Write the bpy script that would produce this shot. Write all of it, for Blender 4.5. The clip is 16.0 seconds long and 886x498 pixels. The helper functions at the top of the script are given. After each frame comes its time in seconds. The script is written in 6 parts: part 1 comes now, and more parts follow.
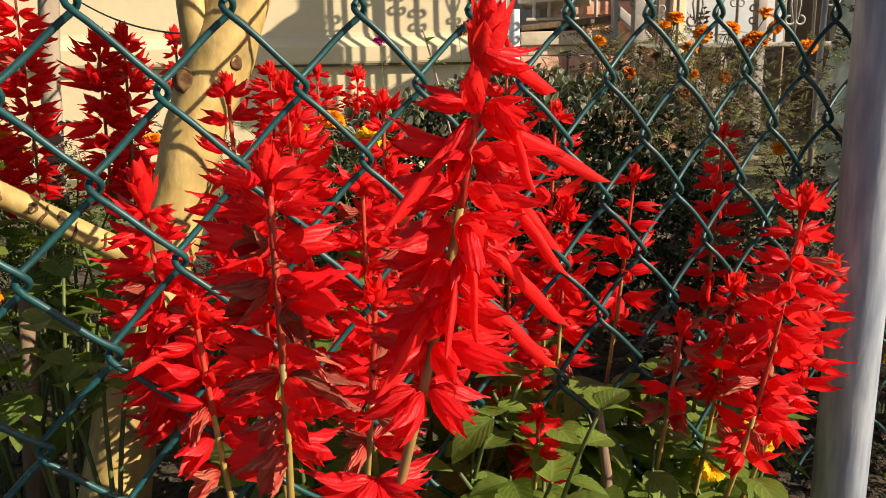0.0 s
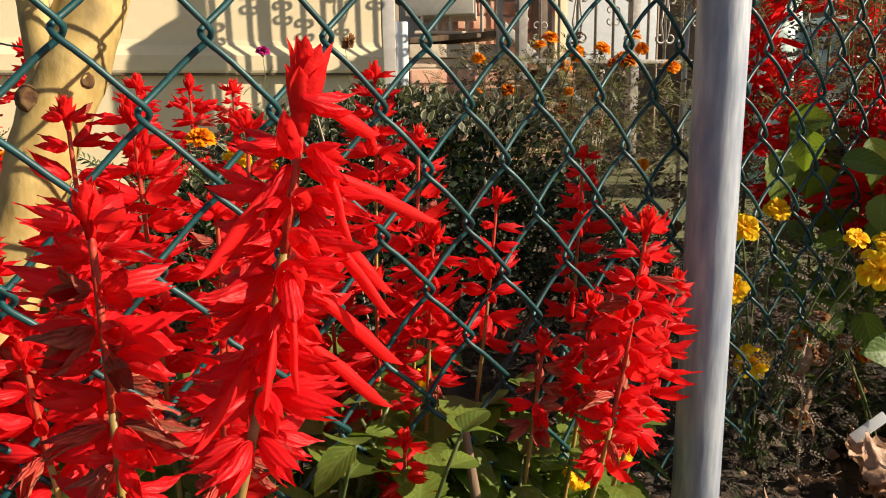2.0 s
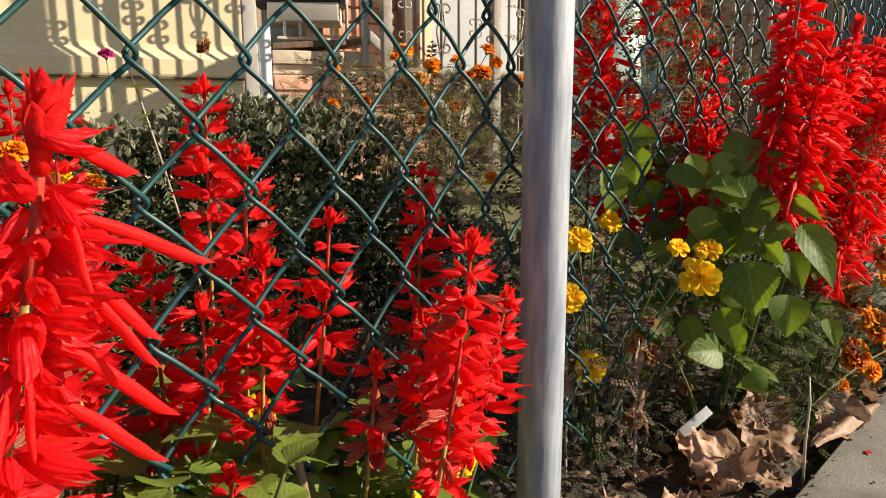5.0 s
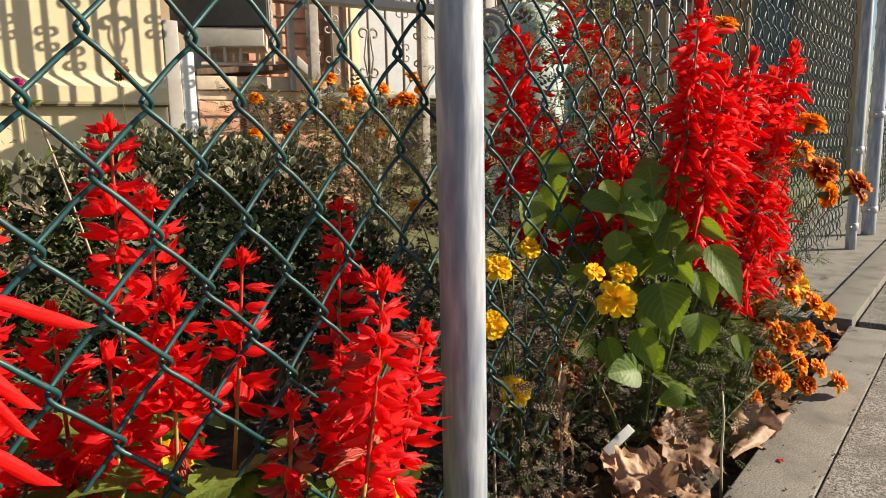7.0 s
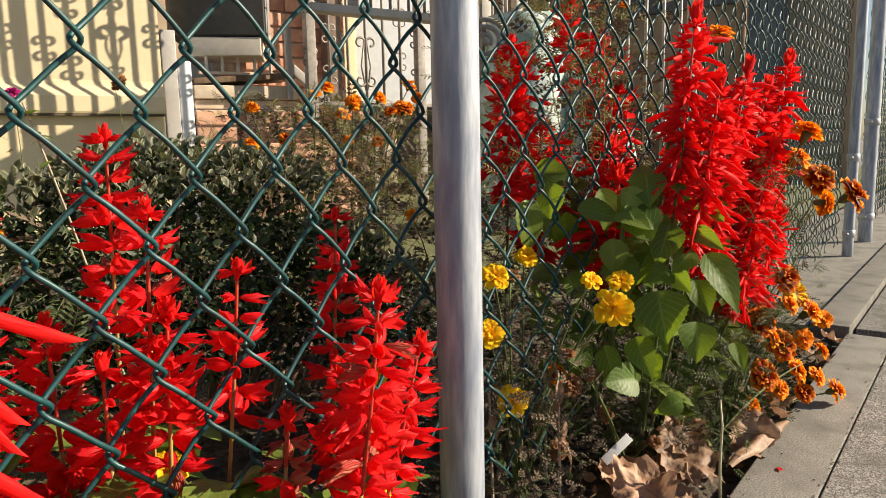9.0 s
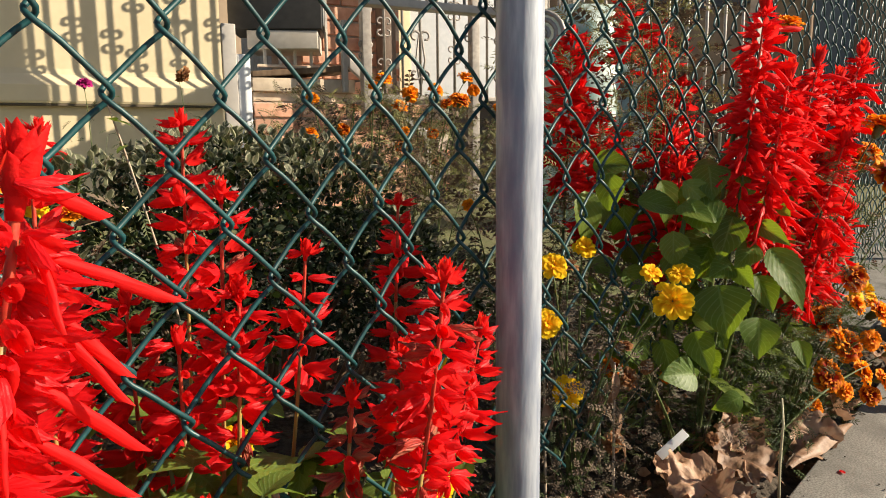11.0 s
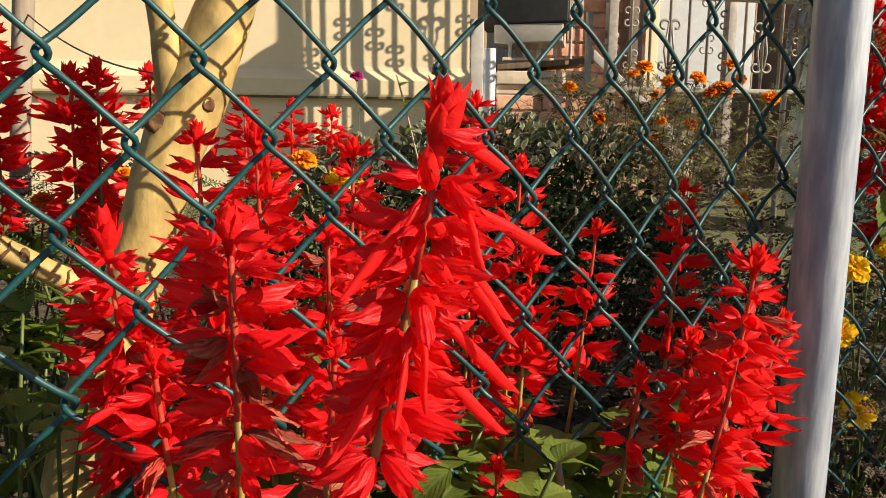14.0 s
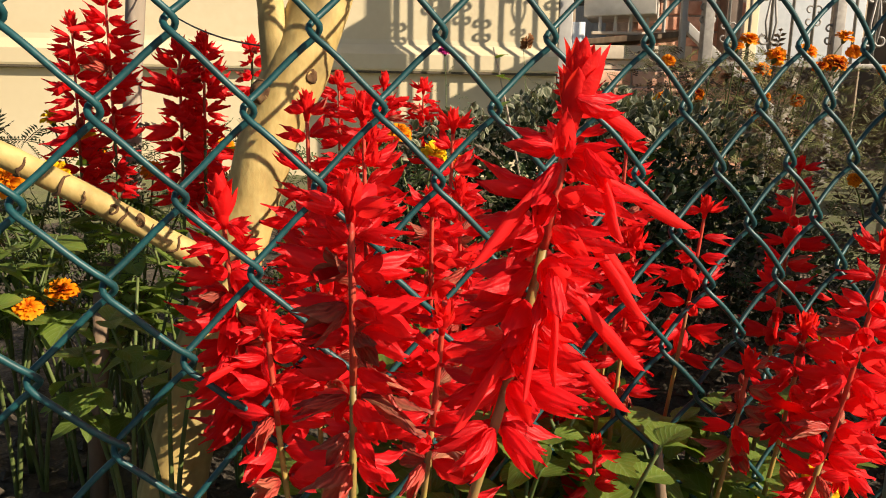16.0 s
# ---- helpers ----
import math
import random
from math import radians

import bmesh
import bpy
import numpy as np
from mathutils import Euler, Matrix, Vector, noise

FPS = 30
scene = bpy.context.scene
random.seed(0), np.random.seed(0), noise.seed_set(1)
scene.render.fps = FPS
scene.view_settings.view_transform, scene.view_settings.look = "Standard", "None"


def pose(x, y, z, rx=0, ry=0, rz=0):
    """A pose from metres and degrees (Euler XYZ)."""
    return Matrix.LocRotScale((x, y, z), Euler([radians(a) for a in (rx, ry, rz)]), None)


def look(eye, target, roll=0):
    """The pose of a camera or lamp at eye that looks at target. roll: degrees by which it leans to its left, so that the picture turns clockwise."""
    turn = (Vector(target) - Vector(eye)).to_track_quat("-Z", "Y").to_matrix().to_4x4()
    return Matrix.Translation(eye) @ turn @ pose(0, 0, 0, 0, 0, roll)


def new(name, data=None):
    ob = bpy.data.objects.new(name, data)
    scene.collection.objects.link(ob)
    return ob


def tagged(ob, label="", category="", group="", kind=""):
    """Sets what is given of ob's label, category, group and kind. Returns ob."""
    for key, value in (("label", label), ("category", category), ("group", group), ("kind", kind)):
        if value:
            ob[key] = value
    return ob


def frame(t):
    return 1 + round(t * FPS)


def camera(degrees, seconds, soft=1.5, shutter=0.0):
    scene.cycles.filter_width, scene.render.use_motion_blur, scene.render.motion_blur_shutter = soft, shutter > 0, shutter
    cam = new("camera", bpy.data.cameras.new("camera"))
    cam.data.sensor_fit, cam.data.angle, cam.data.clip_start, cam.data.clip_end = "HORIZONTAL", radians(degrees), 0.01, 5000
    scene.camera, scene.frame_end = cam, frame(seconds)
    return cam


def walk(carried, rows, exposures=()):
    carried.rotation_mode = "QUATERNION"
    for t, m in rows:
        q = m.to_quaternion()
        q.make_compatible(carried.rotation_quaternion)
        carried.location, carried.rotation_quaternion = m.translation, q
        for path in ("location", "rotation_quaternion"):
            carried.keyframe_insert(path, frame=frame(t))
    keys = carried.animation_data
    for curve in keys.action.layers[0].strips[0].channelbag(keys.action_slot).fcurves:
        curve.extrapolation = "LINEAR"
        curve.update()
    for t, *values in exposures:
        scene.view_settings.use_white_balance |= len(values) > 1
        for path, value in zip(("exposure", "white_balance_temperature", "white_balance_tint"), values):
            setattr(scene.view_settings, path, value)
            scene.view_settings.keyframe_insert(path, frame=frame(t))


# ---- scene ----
cam = camera(64.8, 16.0, soft=1.0)
PATH = [
    (0, (-0.199, -0.345, 0.362), (0.701, 1.395, -0.042), -1.4),
    (0.5, (-0.197, -0.345, 0.364), (0.757, 1.367, -0.034), -1.3),
    (1, (-0.193, -0.347, 0.366), (0.838, 1.322, -0.026), -1.1),
    (1.5, (-0.186, -0.352, 0.37), (0.912, 1.274, -0.014), -1.0),
    (2, (-0.181, -0.354, 0.371), (0.973, 1.233, -0.012), -0.9),
    (2.5, (-0.176, -0.357, 0.373), (1.026, 1.194, -0.012), -0.8),
    (3, (-0.171, -0.358, 0.372), (1.077, 1.156, -0.013), -0.5),
    (3.5, (-0.167, -0.359, 0.373), (1.127, 1.116, -0.014), -0.3),
    (4, (-0.163, -0.363, 0.374), (1.177, 1.073, -0.002), -0.3),
    (4.5, (-0.159, -0.365, 0.378), (1.225, 1.029, 0.002), -0.3),
    (5, (-0.156, -0.367, 0.379), (1.27, 0.986, 0.011), -0.2),
    (7.5, (-0.147, -0.381, 0.39), (1.418, 0.828, 0.092), -1.2),
    (8, (-0.146, -0.381, 0.39), (1.42, 0.829, 0.104), -1.3),
    (10.5, (-0.152, -0.377, 0.387), (1.36, 0.897, 0.085), -0.7),
    (11, (-0.158, -0.376, 0.384), (1.312, 0.947, 0.084), -0.6),
    (11.5, (-0.163, -0.37, 0.382), (1.25, 1.01, 0.073), -0.2),
    (12, (-0.169, -0.364, 0.38), (1.175, 1.082, 0.059), -0.1),
    (12.5, (-0.178, -0.358, 0.378), (1.083, 1.161, 0.058), 0.0),
    (13, (-0.186, -0.353, 0.376), (0.962, 1.254, 0.06), 0.2),
    (13.5, (-0.19, -0.352, 0.374), (0.871, 1.314, 0.058), 0.3),
    (14, (-0.196, -0.351, 0.374), (0.78, 1.366, 0.059), 0.4),
    (14.5, (-0.198, -0.35, 0.372), (0.704, 1.405, 0.045), 0.7),
    (15, (-0.202, -0.346, 0.371), (0.643, 1.432, 0.018), 1.0),
    (15.5, (-0.204, -0.344, 0.371), (0.588, 1.455, 0.001), 0.9),
    (16, (-0.207, -0.342, 0.371), (0.562, 1.464, -0.011), 0.8),
]
walk(cam, [(t, look(eye, target, roll)) for t, eye, target, roll in PATH], exposures=[(0.0, 0.77), (3.0, 0.81), (5.0, 0.92), (7.5, 0.98), (8.5, 0.98), (10.5, 0.94), (12.0, 0.86), (13.5, 0.74), (16.0, 0.77)])

# ---- world, sun, exposure ----
SUN_AZ, SUN_EL = radians(-48.0), radians(28.0)
SUN = Vector((math.cos(SUN_AZ) * math.cos(SUN_EL), math.sin(SUN_AZ) * math.cos(SUN_EL), math.sin(SUN_EL)))
world = bpy.data.worlds.new("sky")
scene.world = world
world.use_nodes = True
wn = world.node_tree
sky = wn.nodes.new("ShaderNodeTexSky")
sky.sky_type, sky.sun_disc = "NISHITA", False
sky.sun_elevation, sky.sun_rotation = SUN_EL, radians(138)
wn.links.new(sky.outputs[0], wn.nodes["Background"].inputs[0])
wn.nodes["Background"].inputs[1].default_value = 0.048
sun_data = bpy.data.lights.new("sun", "SUN")
sun_data.energy, sun_data.angle, sun_data.color = 5.0, radians(0.22), (1.0, 0.87, 0.66)
sun = new("sun", sun_data)
sun.matrix_world = look(SUN * 20, (0, 0, 0))


# ---- materials ----
def mat(name, c1, c2, rough=0.6, scale=40.0, bump=0.15, metal=0.0, translucent=0.0, scale2=None, vary=0.0,
        c3=None, stretch=(1, 1, 1), bump_dist=0.002, coat=0.0, spec=0.5, through_colour=None, low=0.35, high=0.65):
    """Two-scale noise colour with fine relief; vary: object-to-object brightness change."""
    m = bpy.data.materials.new(name)
    m.use_nodes = True
    nt = m.node_tree
    nodes, link = nt.nodes, nt.links.new
    bsdf = nodes["Principled BSDF"]
    out = nodes["Material Output"]
    tc = nodes.new("ShaderNodeTexCoord")
    mp = nodes.new("ShaderNodeMapping")
    mp.inputs["Scale"].default_value = stretch
    link(tc.outputs["Object"], mp.inputs["Vector"])
    n1 = nodes.new("ShaderNodeTexNoise")
    n1.inputs["Scale"].default_value, n1.inputs["Detail"].default_value = scale, 6
    n2 = nodes.new("ShaderNodeTexNoise")
    n2.inputs["Scale"].default_value, n2.inputs["Detail"].default_value = scale2 or scale / 7, 4
    link(mp.outputs[0], n1.inputs["Vector"])
    link(mp.outputs[0], n2.inputs["Vector"])
    ramp = nodes.new("ShaderNodeMapRange")
    ramp.inputs[1].default_value, ramp.inputs[2].default_value = low, high
    link(n1.outputs[0], ramp.inputs[0])
    mix = nodes.new("ShaderNodeMixRGB")
    mix.inputs[1].default_value, mix.inputs[2].default_value = (*c1, 1), (*c2, 1)
    link(ramp.outputs[0], mix.inputs[0])
    col = mix.outputs[0]
    ramp2 = nodes.new("ShaderNodeMapRange")
    ramp2.inputs[1].default_value, ramp2.inputs[2].default_value = 0.45, 0.72
    link(n2.outputs[0], ramp2.inputs[0])
    mix2 = nodes.new("ShaderNodeMixRGB")
    mix2.inputs[2].default_value = (*(c3 or [0.75 * a for a in c1]), 1)
    link(ramp2.outputs[0], mix2.inputs[0])
    link(col, mix2.inputs[1])
    col = mix2.outputs[0]
    if vary:
        info = nodes.new("ShaderNodeObjectInfo")
        mr = nodes.new("ShaderNodeMapRange")
        mr.inputs[3].default_value, mr.inputs[4].default_value = 1 - vary, 1 + vary
        link(info.outputs["Random"], mr.inputs[0])
        hsv = nodes.new("ShaderNodeHueSaturation")
        link(mr.outputs[0], hsv.inputs["Value"])
        link(col, hsv.inputs["Color"])
        col = hsv.outputs[0]
    link(col, bsdf.inputs["Base Color"])
    bsdf.inputs["Metallic"].default_value = metal
    bsdf.inputs["Specular IOR Level"].default_value = spec
    rr = nodes.new("ShaderNodeMapRange")
    rr.inputs[3].default_value, rr.inputs[4].default_value = max(0.02, rough - 0.12), min(1, rough + 0.12)
    link(n2.outputs[0], rr.inputs[0])
    link(rr.outputs[0], bsdf.inputs["Roughness"])
    if coat:
        bsdf.inputs["Coat Weight"].default_value = coat
    if bump:
        bp = nodes.new("ShaderNodeBump")
        bp.inputs["Strength"].default_value, bp.inputs["Distance"].default_value = bump, bump_dist
        link(n1.outputs[0], bp.inputs["Height"])
        link(bp.outputs[0], bsdf.inputs["Normal"])
    if translucent:
        tr = nodes.new("ShaderNodeBsdfTranslucent")
        if through_colour:
            tr.inputs[0].default_value = (*through_colour, 1)
        else:
            link(col, tr.inputs[0])
        ms = nodes.new("ShaderNodeMixShader")
        ms.inputs[0].default_value = translucent
        link(bsdf.outputs[0], ms.inputs[1])
        link(tr.outputs[0], ms.inputs[2])
        link(ms.outputs[0], out.inputs["Surface"])
    return m


def leaf_mat(name, c1, c2, vein, translucent=0.3, through_colour=(0.25, 0.4, 0.03), rough=0.45, veins=7.0, vary=0.25, margin=None):
    """Leaf with a midrib and slanting side veins, drawn on its own width and length."""
    m = mat(name, c1, c2, rough, 120, 0.25, translucent=translucent, through_colour=through_colour, vary=vary, scale2=30, spec=0.28)
    nt = m.node_tree
    nodes, link = nt.nodes, nt.links.new
    uv = nodes.new("ShaderNodeUVMap")
    sep = nodes.new("ShaderNodeSeparateXYZ")
    link(uv.outputs[0], sep.inputs[0])

    def math_node(op, a, b):
        n = nodes.new("ShaderNodeMath")
        n.operation = op
        for i, v in enumerate((a, b)):
            if isinstance(v, (int, float)):
                n.inputs[i].default_value = v
            else:
                link(v, n.inputs[i])
        return n.outputs[0]

    side = math_node("ABSOLUTE", math_node("SUBTRACT", sep.outputs[0], 0.5), 0)
    wave = math_node("FRACT", math_node("SUBTRACT", math_node("MULTIPLY", sep.outputs[1], veins), math_node("MULTIPLY", side, 6.0)), 0)
    line = math_node("LESS_THAN", math_node("ABSOLUTE", math_node("SUBTRACT", wave, 0.5), 0), 0.08)
    rib = math_node("LESS_THAN", side, 0.025)
    both = math_node("MAXIMUM", line, rib)
    bsdf = nodes["Principled BSDF"]
    src = bsdf.inputs["Base Color"].links[0].from_socket
    mix = nodes.new("ShaderNodeMixRGB")
    mix.inputs[2].default_value = (*vein, 1)
    link(math_node("MULTIPLY", both, 0.55), mix.inputs[0])
    link(src, mix.inputs[1])
    col = mix.outputs[0]
    if margin:
        rim = nodes.new("ShaderNodeMixRGB")
        rim.inputs[2].default_value = (*margin, 1)
        link(math_node("MULTIPLY", math_node("GREATER_THAN", side, 0.3), 0.85), rim.inputs[0])
        link(col, rim.inputs[1])
        col = rim.outputs[0]
    link(col, bsdf.inputs["Base Color"])
    vb = nodes.new("ShaderNodeBump")
    vb.invert = True
    vb.inputs["Strength"].default_value, vb.inputs["Distance"].default_value = 0.18, 0.0006
    soft_line = math_node("MULTIPLY", math_node("ABSOLUTE", math_node("SUBTRACT", wave, 0.5), 0), -2.0)
    link(math_node("MAXIMUM", soft_line, math_node("SUBTRACT", 0.0, math_node("MULTIPLY", side, 6.0))), vb.inputs["Height"])
    link(bsdf.inputs["Normal"].links[0].from_socket, vb.inputs["Normal"])
    link(vb.outputs[0], bsdf.inputs["Normal"])
    return m


def ribbed(m, count=15, depth=0.0003, dark=0.07):
    """Lengthwise ribs of a calyx: fine relief and slightly deeper red between them."""
    nt = m.node_tree
    nodes, link = nt.nodes, nt.links.new
    uv = nodes.new("ShaderNodeUVMap")
    sep = nodes.new("ShaderNodeSeparateXYZ")
    link(uv.outputs[0], sep.inputs[0])
    turn = nodes.new("ShaderNodeMath")
    turn.operation = "MULTIPLY"
    turn.inputs[1].default_value = 2 * math.pi * count
    link(sep.outputs[0], turn.inputs[0])
    wave = nodes.new("ShaderNodeMath")
    wave.operation = "SINE"
    link(turn.outputs[0], wave.inputs[0])
    bsdf = nodes["Principled BSDF"]
    bp = nodes.new("ShaderNodeBump")
    bp.inputs["Strength"].default_value, bp.inputs["Distance"].default_value = 0.6, depth
    link(wave.outputs[0], bp.inputs["Height"])
    link(bsdf.inputs["Normal"].links[0].from_socket, bp.inputs["Normal"])
    link(bp.outputs[0], bsdf.inputs["Normal"])
    span = nodes.new("ShaderNodeMapRange")
    span.inputs[1].default_value, span.inputs[2].default_value, span.inputs[3].default_value, span.inputs[4].default_value = -1.0, 0.2, dark, 0.0
    link(wave.outputs[0], span.inputs[0])
    src = bsdf.inputs["Base Color"].links[0].from_socket
    mix = nodes.new("ShaderNodeMixRGB")
    mix.blend_type = "MULTIPLY"
    mix.inputs[2].default_value = (0.35, 0.3, 0.3, 1)
    link(span.outputs[0], mix.inputs[0])
    link(src, mix.inputs[1])
    link(mix.outputs[0], bsdf.inputs["Base Color"])
    return m


def bloom_mat(name, inner, outer, translucent=0.25, rim=(0.3, 0.85)):
    """Marigold petals: colour runs from the petal's base to its rim."""
    m = mat(name, inner, inner, 0.7, 200, 0.1, translucent=translucent, vary=0.12, spec=0.15)
    nt = m.node_tree
    nodes, link = nt.nodes, nt.links.new
    uv = nodes.new("ShaderNodeUVMap")
    sep = nodes.new("ShaderNodeSeparateXYZ")
    link(uv.outputs[0], sep.inputs[0])
    mr = nodes.new("ShaderNodeMapRange")
    mr.inputs[1].default_value, mr.inputs[2].default_value = rim
    link(sep.outputs[1], mr.inputs[0])
    bsdf = nodes["Principled BSDF"]
    src = bsdf.inputs["Base Color"].links[0].from_socket
    mix = nodes.new("ShaderNodeMixRGB")
    mix.inputs[2].default_value = (*outer, 1)
    link(mr.outputs[0], mix.inputs[0])
    link(src, mix.inputs[1])
    link(mix.outputs[0], bsdf.inputs["Base Color"])
    for n in nodes:
        if n.type == "BSDF_TRANSLUCENT":
            link(mix.outputs[0], n.inputs[0])
    return m


M_WIRE = mat("green_vinyl", (0.005, 0.046, 0.052), (0.009, 0.068, 0.074), 0.46, 300, 0.1, c3=(0.004, 0.035, 0.04), vary=0.12, bump_dist=0.0004)
M_ZINC = mat("galvanized_steel", (0.29, 0.32, 0.39), (0.46, 0.49, 0.55), 0.5, 170, 0.5, metal=0.15, c3=(0.2, 0.23, 0.31), stretch=(1, 1, 0.16), bump_dist=0.0008, scale2=60)
M_ZINC2 = mat("dull_zinc", (0.4, 0.42, 0.45), (0.5, 0.5, 0.52), 0.55, 60, 0.1, metal=0.4)
M_PETAL = mat("salvia_red", (0.86, 0.016, 0.022), (0.76, 0.011, 0.018), 0.46, 420, 0.6, translucent=0.5, through_colour=(1.0, 0.03, 0.028), vary=0.2, c3=(0.62, 0.007, 0.014), stretch=(0.18, 1, 1), spec=0.35, bump_dist=0.0009, scale2=90)
M_TUBE = mat("salvia_tube_red", (0.86, 0.018, 0.016), (0.74, 0.01, 0.014), 0.62, 420, 0.8, translucent=0.42, through_colour=(1.0, 0.045, 0.02), vary=0.12, spec=0.2, stretch=(0.18, 1, 1), bump_dist=0.0007, scale2=70)
M_FADED = mat("faded_calyx", (0.62, 0.09, 0.06), (0.45, 0.03, 0.025), 0.55, 420, 0.7, translucent=0.35, vary=0.3, c3=(0.5, 0.24, 0.13), stretch=(0.18, 1, 1), bump_dist=0.0012, scale2=110)
ribbed(M_PETAL, 13, 0.00018, 0.06)
ribbed(M_FADED, 15, 0.0007, 0.35)
M_STEM = mat("salvia_stem", (0.36, 0.26, 0.06), (0.3, 0.2, 0.06), 0.55, 150, 0.2, c3=(0.3, 0.1, 0.05), vary=0.2)
M_STEMRED = mat("red_stem", (0.5, 0.03, 0.02), (0.44, 0.08, 0.035), 0.5, 250, 0.3)
M_GREENSTEM = mat("green_stem", (0.085, 0.13, 0.028), (0.12, 0.13, 0.04), 0.6, 150, 0.2, vary=0.2)
M_LEAF = leaf_mat("salvia_leaf", (0.115, 0.165, 0.026), (0.165, 0.21, 0.038), (0.22, 0.3, 0.1), 0.3, (0.3, 0.45, 0.03))
M_LEAFPALE = leaf_mat("sunlit_leaf", (0.062, 0.12, 0.016), (0.1, 0.165, 0.026), (0.24, 0.32, 0.1), 0.34, (0.38, 0.54, 0.03), rough=0.48)
# shrub shade is put into this dark base colour
M_BUSH = leaf_mat("shaded_shrub_leaf", (0.012, 0.024, 0.01), (0.024, 0.04, 0.017), (0.06, 0.075, 0.04), 0.1, (0.08, 0.13, 0.02), 0.42, vary=0.1)
# top leaves: dust and sunlight both put into the paler colour
M_BUSHTOP = leaf_mat("dusty_sunlit_shrub_leaf", (0.07, 0.085, 0.045), (0.13, 0.135, 0.08), (0.2, 0.2, 0.13), 0.15, (0.2, 0.22, 0.08), 0.6, vary=0.1, margin=(0.32, 0.31, 0.21))
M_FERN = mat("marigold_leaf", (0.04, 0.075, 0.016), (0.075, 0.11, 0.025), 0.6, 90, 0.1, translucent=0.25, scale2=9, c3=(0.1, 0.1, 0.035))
# lighter copy of M_FERN: sunlight on the thicket is put into the colour
M_FERNLIT = mat("pale_sunlit_marigold_leaf", (0.2, 0.22, 0.07), (0.29, 0.28, 0.11), 0.6, 90, 0.1, translucent=0.3, scale2=9, c3=(0.2, 0.16, 0.08))
M_DRYFERN = mat("withered_foliage", (0.1, 0.068, 0.045), (0.17, 0.12, 0.08), 0.8, 90, 0.1, translucent=0.15, scale2=9, c3=(0.06, 0.05, 0.035))
M_YELLOW = bloom_mat("yellow_petals", (0.88, 0.4, 0.004), (0.95, 0.6, 0.01))
M_ORANGE = bloom_mat("orange_petals", (0.7, 0.13, 0.003), (0.92, 0.3, 0.005))
M_RUSSET = bloom_mat("russet_petals", (0.36, 0.02, 0.003), (0.9, 0.27, 0.004), rim=(0.62, 0.98))
M_DRIED = bloom_mat("dried_petals", (0.14, 0.05, 0.03), (0.3, 0.14, 0.06))
M_PURPLE = bloom_mat("purple_petals", (0.32, 0.01, 0.12), (0.42, 0.02, 0.18))
M_BARK = mat("tan_bark", (0.4, 0.27, 0.085), (0.55, 0.4, 0.15), 0.7, 75, 0.45, c3=(0.21, 0.145, 0.05), stretch=(1, 1, 0.6), bump_dist=0.003, scale2=38)
M_BARKDARK = mat("brown_bark", (0.16, 0.1, 0.06), (0.24, 0.16, 0.1), 0.85, 60, 0.6, stretch=(1, 1, 0.3), bump_dist=0.004)
M_SCAR = mat("bark_scar", (0.06, 0.026, 0.01), (0.13, 0.062, 0.022), 1.0, 160, 0.6, c3=(0.16, 0.09, 0.035), bump_dist=0.002, scale2=90)
M_SOIL = mat("dark_soil", (0.05, 0.036, 0.025), (0.1, 0.075, 0.05), 0.95, 55, 1.0, c3=(0.03, 0.022, 0.016), bump_dist=0.012, scale2=9)
M_DRYLEAF = mat("dry_leaf", (0.3, 0.165, 0.1), (0.46, 0.29, 0.19), 0.6, 90, 1.0, translucent=0.2, c3=(0.28, 0.15, 0.08), vary=0.35, scale2=25)
M_CONC = mat("grey_concrete", (0.135, 0.125, 0.112), (0.225, 0.21, 0.19), 0.95, 420, 0.16, low=0.43, high=0.57, c3=(0.1, 0.092, 0.082), bump_dist=0.003, scale2=16)
M_ROUGHCONC = mat("rough_concrete", (0.1, 0.092, 0.086), (0.34, 0.32, 0.3), 0.95, 400, 0.9, c3=(0.13, 0.12, 0.108), bump_dist=0.002, scale2=22, low=0.42, high=0.6)
M_CREAM = mat("cream_siding", (0.71, 0.585, 0.38), (0.74, 0.615, 0.41), 0.6, 30, 0.05, c3=(0.67, 0.545, 0.35), scale2=2.5)
M_GAP = mat("siding_gap", (0.1, 0.08, 0.05), (0.13, 0.1, 0.07), 0.9, 30, 0.1)
M_WHITE = mat("white_paint", (0.72, 0.74, 0.78), (0.78, 0.79, 0.82), 0.5, 40, 0.08, c3=(0.66, 0.67, 0.7))
M_DOOR = mat("white_door_paint", (0.5, 0.53, 0.58), (0.56, 0.58, 0.63), 0.5, 40, 0.08, c3=(0.46, 0.48, 0.52))
M_GREYPOST = mat("grey_paint", (0.42, 0.39, 0.37), (0.47, 0.44, 0.41), 0.5, 40, 0.08)
M_BROWNPOST = mat("brown_paint", (0.2, 0.14, 0.11), (0.25, 0.18, 0.14), 0.55, 40, 0.08)
M_PALESTALK = mat("pale_stalk", (0.42, 0.33, 0.25), (0.52, 0.42, 0.32), 0.7, 120, 0.3)
M_STONE = mat("tan_stone", (0.66, 0.53, 0.4), (0.74, 0.61, 0.47), 0.85, 45, 0.4, c3=(0.48, 0.37, 0.28))
M_PALESTONE = mat("pale_stone", (0.6, 0.54, 0.47), (0.67, 0.61, 0.54), 0.8, 45, 0.2, c3=(0.54, 0.48, 0.41))
M_BRICK = mat("orange_brick", (0.72, 0.4, 0.27), (0.78, 0.46, 0.33), 0.88, 60, 0.5, c3=(0.46, 0.2, 0.13), vary=0.18)
M_MORTAR = mat("mortar", (0.45, 0.38, 0.32), (0.52, 0.45, 0.38), 0.95, 120, 0.5)
